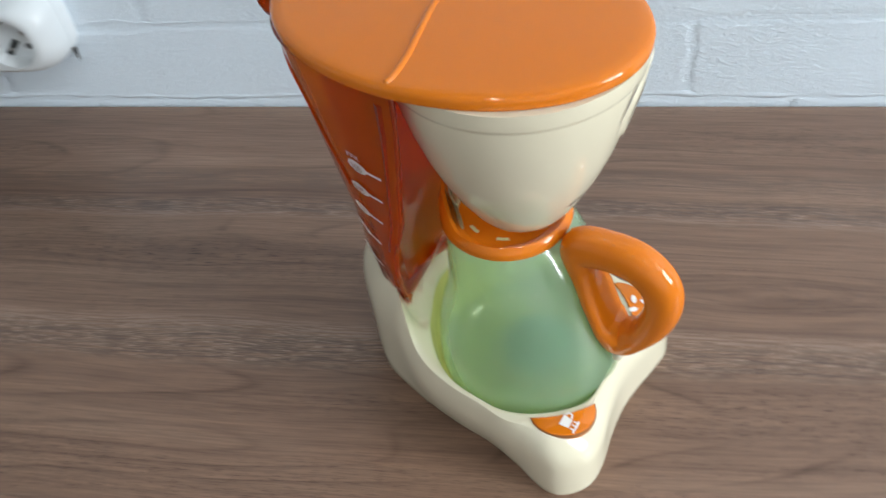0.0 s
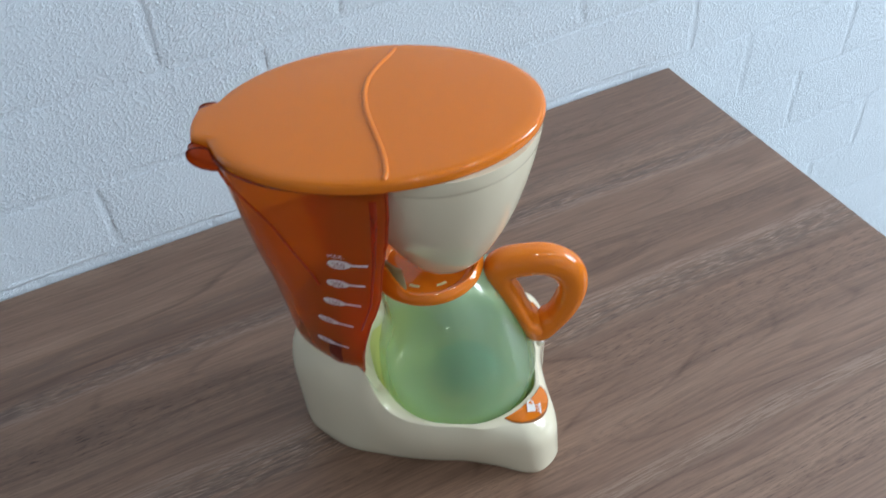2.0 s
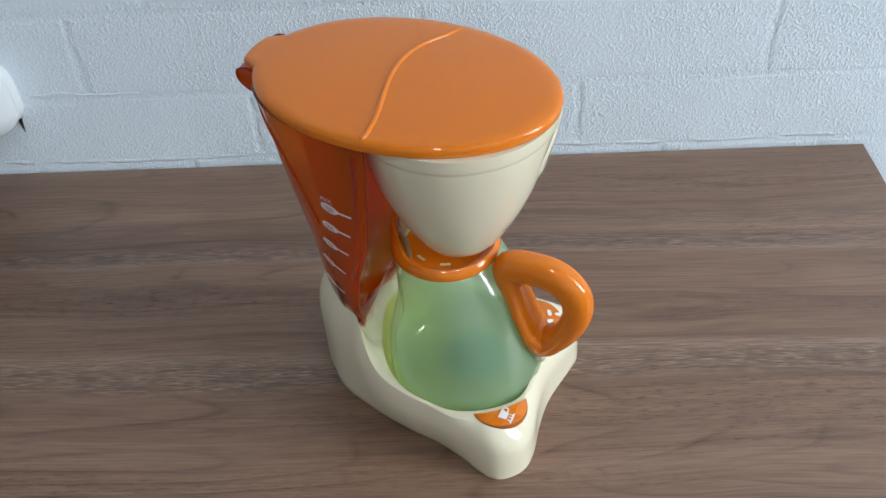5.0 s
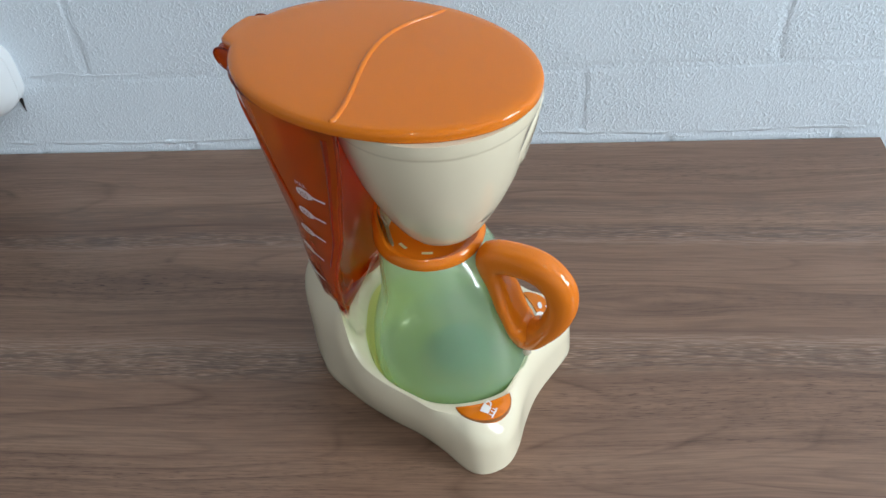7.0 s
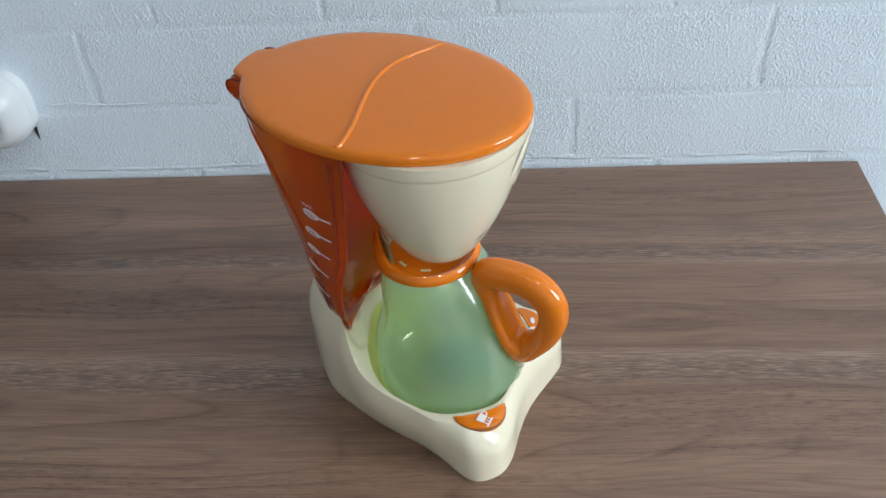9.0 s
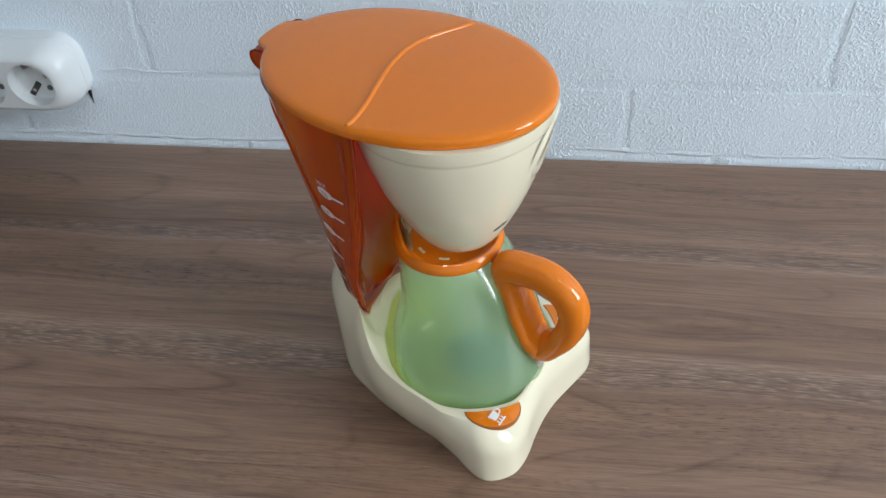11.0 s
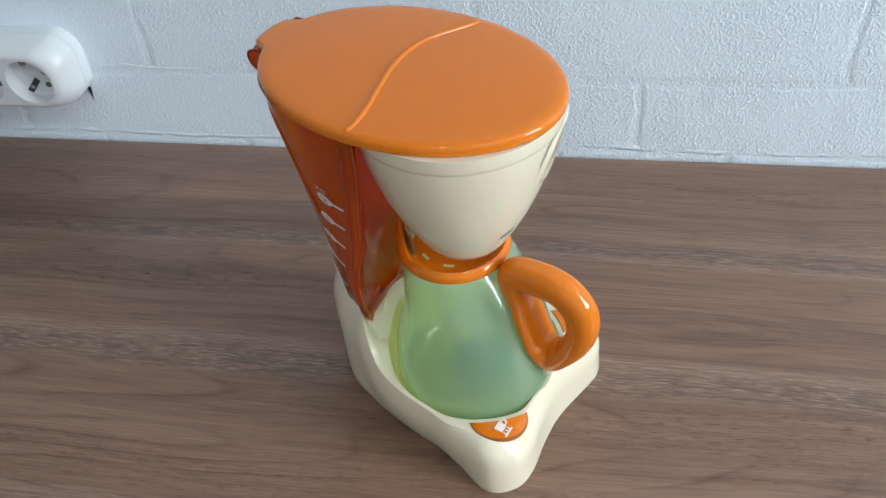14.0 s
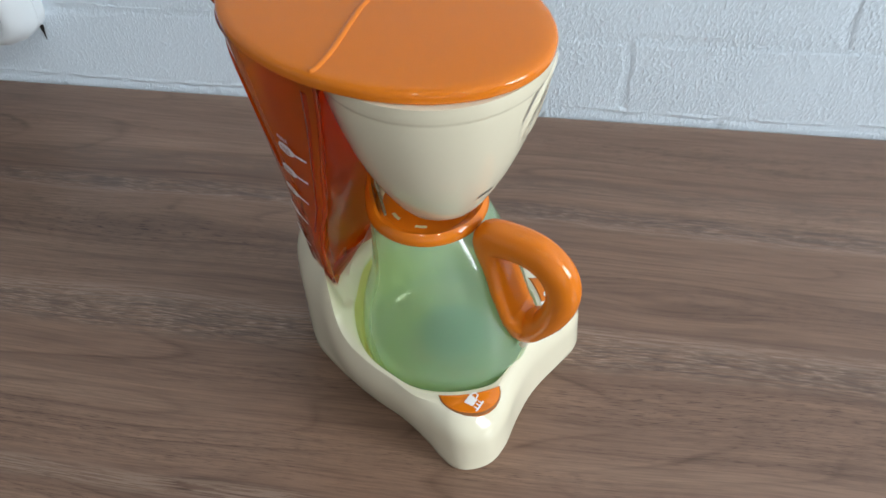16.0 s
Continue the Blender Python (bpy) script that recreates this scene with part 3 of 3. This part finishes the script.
def front_lining(z):
    """Inner skin behind the hollow front of the tank and round its two edges."""
    near, deep = tank_ring(z, 0.014), tank_ring(z, 0.030)
    order = list(range(11, -1, -1)) + list(range(61, 44, -1)) + list(range(44, 32, -1))
    return [near[i] for i in order] + [deep[i] for i in reversed(order)]


part("front_lining", loft([front_lining(z) for z in ZS[:26]]), AMBER_INNER, tank, "second wall inside the front of the tank", 50)
# shade of the lid seam, added as a dark tube along the rim
rim_line = [(u, v * 1.002, 1.791) for u, v, _ in tank_ring(1.79)[:45]]
part("rim_seam_shade", tube(rim_line, 0.006, 6), AMBER_DARK, tank, "dark tube for the seam's shade under the lid")
pipe = [tank_side(z, phi, -1, 0.002) for z, phi in ((1.74, 70), (1.70, 63), (1.65, 52), (1.56, 43), (1.44, 38), (1.32, 33), (1.25, 31))]
part("seam", tube([tuple(p) for p in spline(pipe, 5)], 0.005, 6), AMBER_THICK, tank, "curved moulded seam")


def phi_at(z, u):
    eu, bu = interp(z, EZ, EU), interp(z, BZ, BU)
    return math.degrees(math.asin(min(1.0, (u - eu) / (bu - eu)) ** (interp(z, [0.62, 1.0, 1.41, 1.79], [1.45, 1.5, 1.9, 2.3]) / 2)))


def mapped(name, me_pts, faces, z0, phi0, phi1, length, material, parent, lift):
    """Flat print laid on the tank: s runs from the bowl (0) to the tip (length)."""
    v = []
    for s, h in me_pts:
        z = z0 + h
        v.append(tank_side(z, phi1 + (phi0 - phi1) * s / length, -1, lift))
    return part(name, (v, faces), material, parent, smooth=0)


def fan(poly_list):
    """Strips of quads across each outline given as (s, lower, upper) columns."""
    v, f = [], []
    for cols in poly_list:
        o = len(v)
        for s, lo, hi in cols:
            v += [(s, lo), (s, hi)]
        f += [(o + 2 * i, o + 2 * i + 2, o + 2 * i + 3, o + 2 * i + 1) for i in range(len(cols) - 1)]
    return v, f


LEVELS = [("250", 1.410, -0.245, -0.402, 0.030), ("200", 1.288, -0.271, -0.426, 0.028), ("150", 1.157, -0.306, -0.461, 0.026),
          ("100", 1.004, -0.358, -0.512, 0.024), ("50", 0.831, -0.404, -0.545, 0.022)]
for word, z, v_tip, v_bowl, fat in LEVELS:
    p_tip, p_bowl = phi_at(z, v_tip), phi_at(z, v_bowl)
    L = 0.165
    cols = []
    for i in range(13):
        s = 0.10 * i / 12
        w = fat * math.sqrt(max(0.0, 1 - ((s - 0.05) / 0.05) ** 2)) * (1 - 0.25 * i / 12)
        cols.append((s, -w, w))
    shaft = [(0.092, -0.004, 0.007), (0.11, -0.006, 0.006), (L, -0.006, 0.006)]
    v, f = fan([cols, shaft])
    mark = mapped("spoon_mark", v, f, z, p_tip, p_bowl, L, PRINT, tank, 0.006)
    letters = text_mesh(word, 0.030, PRINT_DARK)
    lv = [(0.048 + q.co.x * 0.82, q.co.y - 0.015) for q in letters.vertices]
    mapped("number", lv, [tuple(q.vertices) for q in letters.polygons], z, p_tip, p_bowl, L, PRINT_DARK, mark, 0.010)
    if word == "250":
        letters = text_mesh("MAX.", 0.022, PRINT)
        lv = [(0.045 + q.co.x * 0.9, q.co.y + 0.036) for q in letters.vertices]
        mapped("level_word", lv, [tuple(q.vertices) for q in letters.polygons], z, p_tip, p_bowl, L, PRINT, tank, 0.006)

# moulded bead along the front edges
for side in (-1, 1):
    bead = [tank_ring(z)[0 if side < 0 else 44] for z in ZS]
    part("bead", tube(bead, 0.007, 8, up=(0, 1, 0)), AMBER_THICK, tank, "rounded bead along the tank edge")

# hinge lugs of the tank
for side in (-1, 1):
    v0 = 0.015 + 0.125 * side
    prof = [(-0.76, 1.775), (-0.82, 1.815), (-0.87, 1.818), (-0.903, 1.80), (-0.908, 1.765), (-0.888, 1.732), (-0.85, 1.708), (-0.80, 1.695), (-0.76, 1.70)]
    prof = [(-0.76 + (float(p[0]) + 0.76) * 0.86, 1.755 + (float(p[1]) - 1.755) * 0.9) for p in spline(prof, 4)]
    mu, mz = -0.83, 1.75
    rings = []
    for dv, s in ((-0.020, 0.86), (-0.014, 1.0), (0.014, 1.0), (0.020, 0.86)):
        rings.append([(mu + (u - mu) * s, v0 + dv, mz + (z - mz) * s) for u, z in prof])
    lug = part("hinge_lug", loft(rings), AMBER_THICK, tank, "clear amber hinge lug")
    for dv in (-0.019, 0.019):
        part("lug_edge", tube([(u, v0 + dv, z) for u, z in prof], 0.004, 6, up=(0, 1, 0)), AMBER_DARK, lug, "dark rounded edge of the lug")

# filter holder
HOP = [(0.10, 1.066), (0.130, 1.068), (0.152, 1.078), (0.174, 1.100), (0.204, 1.145), (0.248, 1.225), (0.293, 1.32), (0.335, 1.43), (0.370, 1.55),
       (0.397, 1.66), (0.4060, 1.718), (0.4066, 1.724), (0.4108, 1.730), (0.4130, 1.738), (0.4165, 1.765), (0.419, 1.795)]
hopper = part("filter_holder", revolve(HOP, 96, 0.04), CREAM, maker, "cream bowl-shaped filter holder")


def on_hopper(a, z, lift=0.003):
    r = interp(z, [q[1] for q in HOP], [q[0] for q in HOP]) + lift
    return (0.04 + r * math.cos(radians(a)), r * math.sin(radians(a)), z)


def hopper_patch(name, cols, material, lift=0.003):
    """cols: (angle, low, high)."""
    v, f = [], []
    for a, lo, hi in cols:
        for i in range(4):
            v.append(on_hopper(a, lo + (hi - lo) * i / 3, lift))
    for c in range(len(cols) - 1):
        for i in range(3):
            o = c * 4 + i
            f.append((o, o + 4, o + 5, o + 1))
    return part(name, (v, f), material, hopper)


def relief(a0, z0, half_a, half_z, proud):
    """A leaf-shaped swelling of the bowl's side."""
    rows, cols, v = 18, 22, []
    for i in range(rows + 1):
        for j in range(cols + 1):
            x, y = -1 + 2 * j / cols, -1 + 2 * i / rows
            edge = 1 - math.hypot(x, y)
            v.append(on_hopper(a0 + half_a * (x + 0.35 * y), z0 + half_z * y, -0.002 + proud * smoothstep(edge, 0.0, 0.22)))
    return v, [(i * (cols + 1) + j, i * (cols + 1) + j + 1, (i + 1) * (cols + 1) + j + 1, (i + 1) * (cols + 1) + j) for i in range(rows) for j in range(cols)]


part("leaf_relief", relief(15, 1.625, 21, 0.150, 0.010), CREAM, hopper, "raised leaf-shaped ornament", 60)
for i in range(5):
    a0, z0 = -24.5 + i * 2.5, 1.246 + 0.005 * i
    hopper_patch("print_bar", [(a0, z0, z0 + 0.022 + 0.006 * (i % 2)), (a0 + 0.9, z0 + 0.003, z0 + 0.020), (a0 + 1.8, z0 + 0.004, z0 + 0.024)], GREY_PRINT)
for path in (((-9, 1.55), (-9, 1.62), (-5, 1.69), (2, 1.745)), ((0, 1.50), (-3, 1.56), (0, 1.63), (6, 1.69), (13, 1.73))):
    cols = []
    line = spline(path, 5)
    for i, q in enumerate(line):
        w = 0.003 + 0.009 * math.sin(math.pi * i / (len(line) - 1))
        cols.append((float(q[0]), float(q[1]) - w, float(q[1]) + w))
    hopper_patch("print_swirl", cols, SWIRL, 0.012 if path[0][0] == 0 else 0.003)

# lid
LID_MID = (-0.178, 0.0)


def lid_outline():
    """Oval with a short tab at the hinge end."""
    out = []
    n = 160
    for j in range(n):
        a = 2 * math.pi * j / n
        u, v = LID_MID[0] + 0.642 * math.cos(a), 0.450 * math.sin(a)
        # the tab sits between the two hinge lugs
        if u < -0.6:
            u -= 0.058 * (1 - smoothstep(abs(v), 0.092, 0.122))
        out.append((u, v))
    return out


LID = lid_outline()


def lid_height(u, v):
    d = min(1.0, ((u - LID_MID[0]) / 0.645) ** 2 + (v / 0.452) ** 2)
    return 1.842 + 0.026 * (1 - d) ** 0.8


def lid_rings():
    rings = []
    for s, z in ((0.93, 1.800), (0.988, 1.797), (1.000, 1.800), (1.004, 1.807), (1.0045, 1.824), (1.001, 1.832), (0.994, 1.8375)):
        rings.append([(LID_MID[0] + (u - LID_MID[0]) * s, v * s, z) for u, v in LID])
    for s in (0.975, 0.92, 0.86, 0.78, 0.68, 0.56, 0.42, 0.28, 0.14):
        rings.append([(lambda uu, vv: (uu, vv, lid_height(uu, vv)))(LID_MID[0] + (u - LID_MID[0]) * s, v * s) for u, v in LID])
    return rings


lid = part("lid", loft(lid_rings()), ORANGE, maker, "glossy orange oval lid with an S-shaped ridge")
S_LINE = [(-0.140, -0.436), (-0.128, -0.405), (-0.138, -0.31), (-0.172, -0.18), (-0.203, -0.06), (-0.216, 0.06), (-0.205, 0.16), (-0.175, 0.25), (-0.132, 0.335), (-0.100, 0.415)]
s_pts = [(float(p[0]), float(p[1]), lid_height(p[0], p[1]) - 0.004) for p in spline(S_LINE, 8)]
part("ridge", tube(s_pts, [0.0125 * min(1.0, 0.35 + 0.22 * min(i, len(s_pts) - 1 - i)) for i in range(len(s_pts))], 12), ORANGE, lid, "raised S-shaped ridge")

# ---- jug ----
BODY = [(0.17, 0.160), (0.29, 0.142), (0.33, 0.150), (0.356, 0.175), (0.374, 0.22), (0.3835, 0.29), (0.383, 0.37), (0.370, 0.46),
        (0.346, 0.56), (0.318, 0.65), (0.296, 0.75), (0.273, 0.85), (0.2525, 0.92), (0.236, 0.96)]


def jug_middle(z):
    """The jug leans: its back stands steeper than its front."""
    return interp(z, [0.14, 0.37, 0.46, 0.56, 0.65, 0.75, 0.85, 0.92, 0.97], [0.049, 0.0505, 0.043, 0.041, 0.0405, 0.0235, -0.004, -0.0285, -0.049]), interp(z, [0.35, 0.97], [0.0, 0.030])


def jug_rings(profile, n=96):
    rings = []
    for r, z in profile:
        cu, cv = jug_middle(z)
        rings.append([(cu + r * math.cos(2 * math.pi * k / n), cv + r * math.sin(2 * math.pi * k / n), z) for k in range(n)])
    return rings


NECK = jug_middle(0.97)
body = part("body", loft(jug_rings(BODY), cap0=False, cap1=False), GREEN, jug, "green see-through plastic jug body")
part("foot_ring", tube([(0.05 + 0.367 * math.cos(2 * math.pi * j / 64), 0.367 * math.sin(2 * math.pi * j / 64), 0.200) for j in range(64)], 0.005, 8, closed=True), GREEN_MILK, body, "moulded ring near the foot of the jug")
part("bottom", revolve([(0.235, 0.178), (0.215, 0.200), (0.185, 0.238), (0.150, 0.270), (0.105, 0.292), (0.055, 0.302), (0.01, 0.304)], 64, 0.088, cap0=False), GREEN_TEAL, body, "pushed-up bottom of the jug, darker towards its middle")
collar_rings = []
for j in range(72):
    a = 2 * math.pi * j / 72
    lift = 0.11 * smoothstep(-math.cos(a), 0.35, 0.85)
    prof = [(0.212, 0.954), (0.232, 0.947), (0.249, 0.959), (0.254, 0.979), (0.248, 0.999 + lift * 0.6), (0.233, 1.011 + lift), (0.219, 1.006 + lift), (0.212, 0.984 + lift * 0.6), (0.208, 0.965)]
    collar_rings.append([(NECK[0] + r * math.cos(a), NECK[1] + r * math.sin(a), z) for r, z in prof])
part("collar", loft(collar_rings, loop=True), ORANGE, jug, "orange pouring collar")
cover = part("jug_lid", revolve([(0.211, 0.965), (0.210, 0.988), (0.197, 0.986), (0.185, 0.973), (0.10, 0.968), (0.02, 0.968)], 72, *NECK, cap0=False), ORANGE, jug, "orange jug lid with pale slots")
for a, da in ((-113, 9), (-66, 9)):
    v = [(NECK[0] + r * math.cos(radians(a + q)), NECK[1] + r * math.sin(radians(a + q)), z) for q in (-da, 0, da) for r, z in ((0.143, 0.9722), (0.158, 0.9732))]
    part("slot", (v, [(0, 2, 3, 1), (2, 4, 5, 3)]), SLOT, cover, "pale yellow slot")

rings = []
for r, z in ((0.190, 0.980), (0.194, 1.03), (0.201, 1.075), (0.206, 1.112), (0.200, 1.116), (0.194, 1.075), (0.187, 1.03), (0.182, 0.980)):
    rings.append([(NECK[0] + r * math.cos(radians(a)), NECK[1] + r * math.sin(radians(a)), z) for a in range(-180, -119, 5)])
part("spout", loft(rings, closed=False, cap0=False, cap1=False, loop=True), GREEN_MILK, body, "pale green pouring lip inside the collar")

LOOP = [(0.290, 0.945, 0.091), (0.385, 0.970, 0.088), (0.490, 0.960, 0.088), (0.569, 0.893, 0.086), (0.591, 0.79, 0.080), (0.561, 0.675, 0.073), (0.502, 0.572, 0.066),
        (0.448, 0.520, 0.068), (0.412, 0.572, 0.052), (0.380, 0.65, 0.046), (0.334, 0.770, 0.054), (0.284, 0.873, 0.064)]
loop = spline(LOOP, 6, True)
rings = []
for i, p in enumerate(loop):
    q0, q1 = loop[i - 1], loop[(i + 1) % len(loop)]
    du, dz = q1[0] - q0[0], q1[1] - q0[1]
    d = math.hypot(du, dz)
    nu, nz = -dz / d, du / d
    ring = []
    for j in range(20):
        a = 2 * math.pi * j / 20
        c, s = math.cos(a), math.sin(a)
        e = 2 / 2.3
        x, y = math.copysign(abs(c) ** e, c) * p[2], math.copysign(abs(s) ** e, s) * (0.068 + 0.030 * smoothstep(0.46 - p[0], 0.0, 0.07) * (1 - smoothstep(p[1], 0.72, 0.86)))
        x *= 1.0 if x > 0 or p[1] < 0.6 else 0.70
        ring.append((p[0] + nu * x, y, p[1] + nz * x))
    rings.append(ring)
part("handle", loft(rings, loop=True), ORANGE, jug, "orange loop handle", 60)

part("pale_nub", revolve([(0.016, 0.425), (0.020, 0.434), (0.018, 0.446), (0.010, 0.455), (0.002, 0.457)], 16, 0.452, -0.030), GREEN_PALE, jug, "small pale nub at the foot of the handle")

# ---- double wall socket ----
SX, SZ = -3.75 * K, 0.662 * K
socket = thing("wall_socket", pose(SX, WALL_Y, SZ), "white surface-mounted multiple wall socket on the brick wall", "socket")


def stadium(half_w, half_h, r, y, n=8):
    pts = []
    for cx, cz, a0 in ((half_w - r, half_h - r, 0), (-half_w + r, half_h - r, 90), (-half_w + r, -half_h + r, 180), (half_w - r, -half_h + r, 270)):
        for i in range(n + 1):
            a = radians(a0 + 90 * i / n)
            pts.append((cx + r * math.cos(a), y, cz + r * math.sin(a)))
    return pts


def socket_part(name, geo, material, parent, label="", smooth=40):
    v, f = geo
    return put(name, mesh_from(name, v, f, material, K, smooth), parent, label)


socket_part("back_box", loft([stadium(0.83, 0.25, 0.17, 0.0), stadium(0.83, 0.25, 0.17, -0.085), stadium(0.825, 0.245, 0.165, -0.09)]), SOCKET_WHITE, socket, "white back box")
cover_rings = [stadium(0.82, 0.24, 0.16, -0.088), stadium(0.83, 0.25, 0.17, -0.098), stadium(0.825, 0.247, 0.17, -0.16), stadium(0.80, 0.228, 0.17, -0.235), stadium(0.765, 0.20, 0.16, -0.285), stadium(0.735, 0.18, 0.15, -0.30), stadium(0.725, 0.174, 0.15, -0.30)]
front = socket_part("cover", loft(cover_rings, cap1=False), SOCKET_WHITE, socket, "white rounded socket cover")
for i in range(4):
    cx = 0.565 - 0.36 * i
    x0, x1 = (cx - 0.18, cx + 0.18) if i else (cx - 0.18, 0.725)
    if i == 3:
        x0 = -0.725
    square, circle, deep, deepin = [], [], [], []
    rim_pts = []
    for s in range(10):
        t = s / 10
        rim_pts += [(x0 + (x1 - x0) * t, -0.174, 0), (x1, -0.174 + 0.348 * t, 1), (x1 - (x1 - x0) * t, 0.174, 2), (x0, 0.174 - 0.348 * t, 3)]
    rim_pts.sort(key=lambda q: math.atan2(q[1], q[0] - cx))
    for px, pz, _ in rim_pts:
        a = math.atan2(pz, px - cx)
        c, s = math.cos(a), math.sin(a)
        # keep to the rounded ends of the plate
        ex, ez = abs(px) - 0.575, abs(pz) - 0.024
        if ex > 0 and ez > 0 and math.hypot(ex, ez) > 0.15:
            q = 0.15 / math.hypot(ex, ez)
            px, pz = math.copysign(0.575 + ex * q, px), math.copysign(0.024 + ez * q, pz)
        square.append((px, -0.30, pz))
        circle.append((cx + 0.160 * c, -0.30, 0.160 * s))
        deep.append((cx + 0.157 * c, -0.215, 0.157 * s))
        deepin.append((cx + 0.148 * c, -0.205, 0.148 * s))
    cell = socket_part("well", loft([square, circle, deep, deepin], cap0=False), SOCKET_WHITE, front, "round plug well", 30)
    v, f = revolve([(0.021, 0.0), (0.021, 0.004), (0.012, 0.005)], 14)
    socket_part("pin_hole", ([(cx + 0.062 + a, -0.205 - c, -0.070 + b) for a, b, c in v], f), SOCKET_GREY, cell)
    ca, sa = math.cos(radians(-42)), math.sin(radians(-42))
    for name, w, h, y, mat in (("contact_slot", 0.020, 0.078, -0.208, SOCKET_DARK), ("contact", 0.012, 0.012, -0.210, METAL)):
        v, f = box(-w, -0.003, -h, w, 0.004, h)
        socket_part(name, ([(cx - 0.055 + a * ca - c * sa, y + b, -0.088 + a * sa + c * ca) for a, b, c in v], f), mat, cell)
    for ang in (98, 28):
        ca, sa = math.cos(radians(ang - 90)), math.sin(radians(ang - 90))
        for name, half, y0, r0, r1, mat in (("clip_slot", 0.027, -0.262, 0.128, 0.156, SOCKET_DARK), ("earth_clip", 0.015, -0.272, 0.114, 0.138, METAL)):
            v, f = box(-half, y0, r0, half, -0.204, r1)
            socket_part(name, ([(cx + a * ca - c * sa, q, a * sa + c * ca) for a, q, c in v], f), mat, cell)

# uneven plaster where the socket box was let into the wall
gap_v = [(-3.005, 2.416, 0.452), (-2.968, 2.416, 0.450), (-2.978, 2.416, 0.390), (-2.985, 2.416, 0.330), (-2.988, 2.424, 0.40)]
put("plaster_gap", mesh_from("plaster_gap", gap_v, [(0, 1, 4), (1, 2, 4), (2, 3, 4), (3, 0, 4), (3, 2, 1, 0)], SOCKET_DARK, K, 0), wall_north)


# raised creases of thick paint: (along the wall, up) in units of K
CREASES = (((-2.526, 1.105), (-2.496, 0.992), (-2.504, 0.805), (-2.519, 0.639)), ((-2.436, 1.098), (-2.444, 0.992), (-2.421, 0.88), (-2.429, 0.82)),
           ((-2.887, 0.609), (-2.759, 0.617), (-2.639, 0.632), (-2.526, 0.609), (-2.353, 0.602), (-2.053, 0.609)), ((-2.970, 0.380), (-2.995, 0.222), (-2.893, 0.123), (-2.704, 0.087), (-2.486, 0.032)),
           ((-3.745, 0.199), (-3.558, 0.218), (-3.368, 0.178), (-3.133, 0.179), (-2.918, 0.135)))
crease_rnd = random.Random(11)
for path in CREASES:
    pts = [(float(p[0]) + crease_rnd.uniform(-1, 1) * 0.004, WALL_Y / K + (0.005 if path[0][1] > 0.5 else 0.0075), float(p[1]) + crease_rnd.uniform(-1, 1) * 0.004) for p in spline(path, 6)]
    radii = [0.0035 + (0.0020 if path[0][1] > 1 else 0.0046) * min(1.0, 0.25 * min(i, len(pts) - 1 - i)) * crease_rnd.uniform(0.6, 1.2) for i in range(len(pts))]
    put("paint_crease", mesh_from("paint_crease", *tube(pts, radii, 8, up=(0, 1, 0)), STONE, K, 60), wall_north)

# the paint's uneven lower edge, just over the table
bead = [(x * 0.012, WALL_Y + 0.0036 + crease_rnd.uniform(-1, 1) * 0.0003, 0.0095 + 0.0012 * math.sin(x * 0.31) + crease_rnd.uniform(-1, 1) * 0.0007) for x in range(-60, 30)]
put("paint_edge", mesh_from("paint_edge", *tube(bead, [0.0042 * crease_rnd.uniform(0.85, 1.05) for _ in bead], 8), STONE, 1.0, 60), wall_north)


# ---- bricks of the wall ----
def brick_mesh(w, h, seed):
    """A stone of the wall with a worn, slightly uneven edge; its face looks to -y."""
    rnd = random.Random(seed)
    nx, nz = (7, 3) if w > 0.2 else (5, 3)
    edge = [(-w / 2 + w * i / nx, -h / 2) for i in range(nx)] + [(w / 2, -h / 2 + h * i / nz) for i in range(nz)]
    edge += [(w / 2 - w * i / nx, h / 2) for i in range(nx)] + [(-w / 2, h / 2 - h * i / nz) for i in range(nz)]
    edge = [(x + rnd.uniform(-1, 1) * 0.0018, z + rnd.uniform(-1, 1) * 0.0014) for x, z in edge]
    v = [(x, 0.00045, z) for x, z in edge]
    v += [(x * (1 - rnd.uniform(0.003, 0.010) / w), 0.0, z * (1 - rnd.uniform(0.003, 0.010) / h)) for x, z in edge]
    n = len(edge)
    f = [(j, (j + 1) % n, n + (j + 1) % n, n + j) for j in range(n)]
    f.append(tuple(range(n, 2 * n)))
    return mesh_from("brick", v, f, STONE, 1.0, 0)


JOINT = 0.027 * K
# heights of the bed joints, and for each course its first upright joint and the length of its stones
BEDS = [0.05 - 0.575 * i for i in range(5, 0, -1)] + [0.05, 0.575, 1.168, 1.76, 2.35, 2.94, 3.53]
KINDS = ((0.74, 2.155), (1.92, 2.19), (0.24, 1.08))
stones = {}
brick_rnd = random.Random(5)
for row, (low, high) in enumerate(zip(BEDS, BEDS[1:])):
    kind = (row - 5) % 3
    first, step = KINDS[kind]
    for i in range(-10, 12):
        x = (first + step * (i + 0.5)) * K
        if not -1.3 < x < 1.25:
            continue
        key = (kind, round(high - low, 3), brick_rnd.randrange(4))
        if key not in stones:
            stones[key] = brick_mesh(step * K - JOINT, (high - low) * K - JOINT, 17 * len(stones) + 3)
        put("brick", stones[key], wall_north, m=pose(x, WALL_Y, (low + high) / 2 * K, 0, brick_rnd.uniform(-0.25, 0.25), 0))
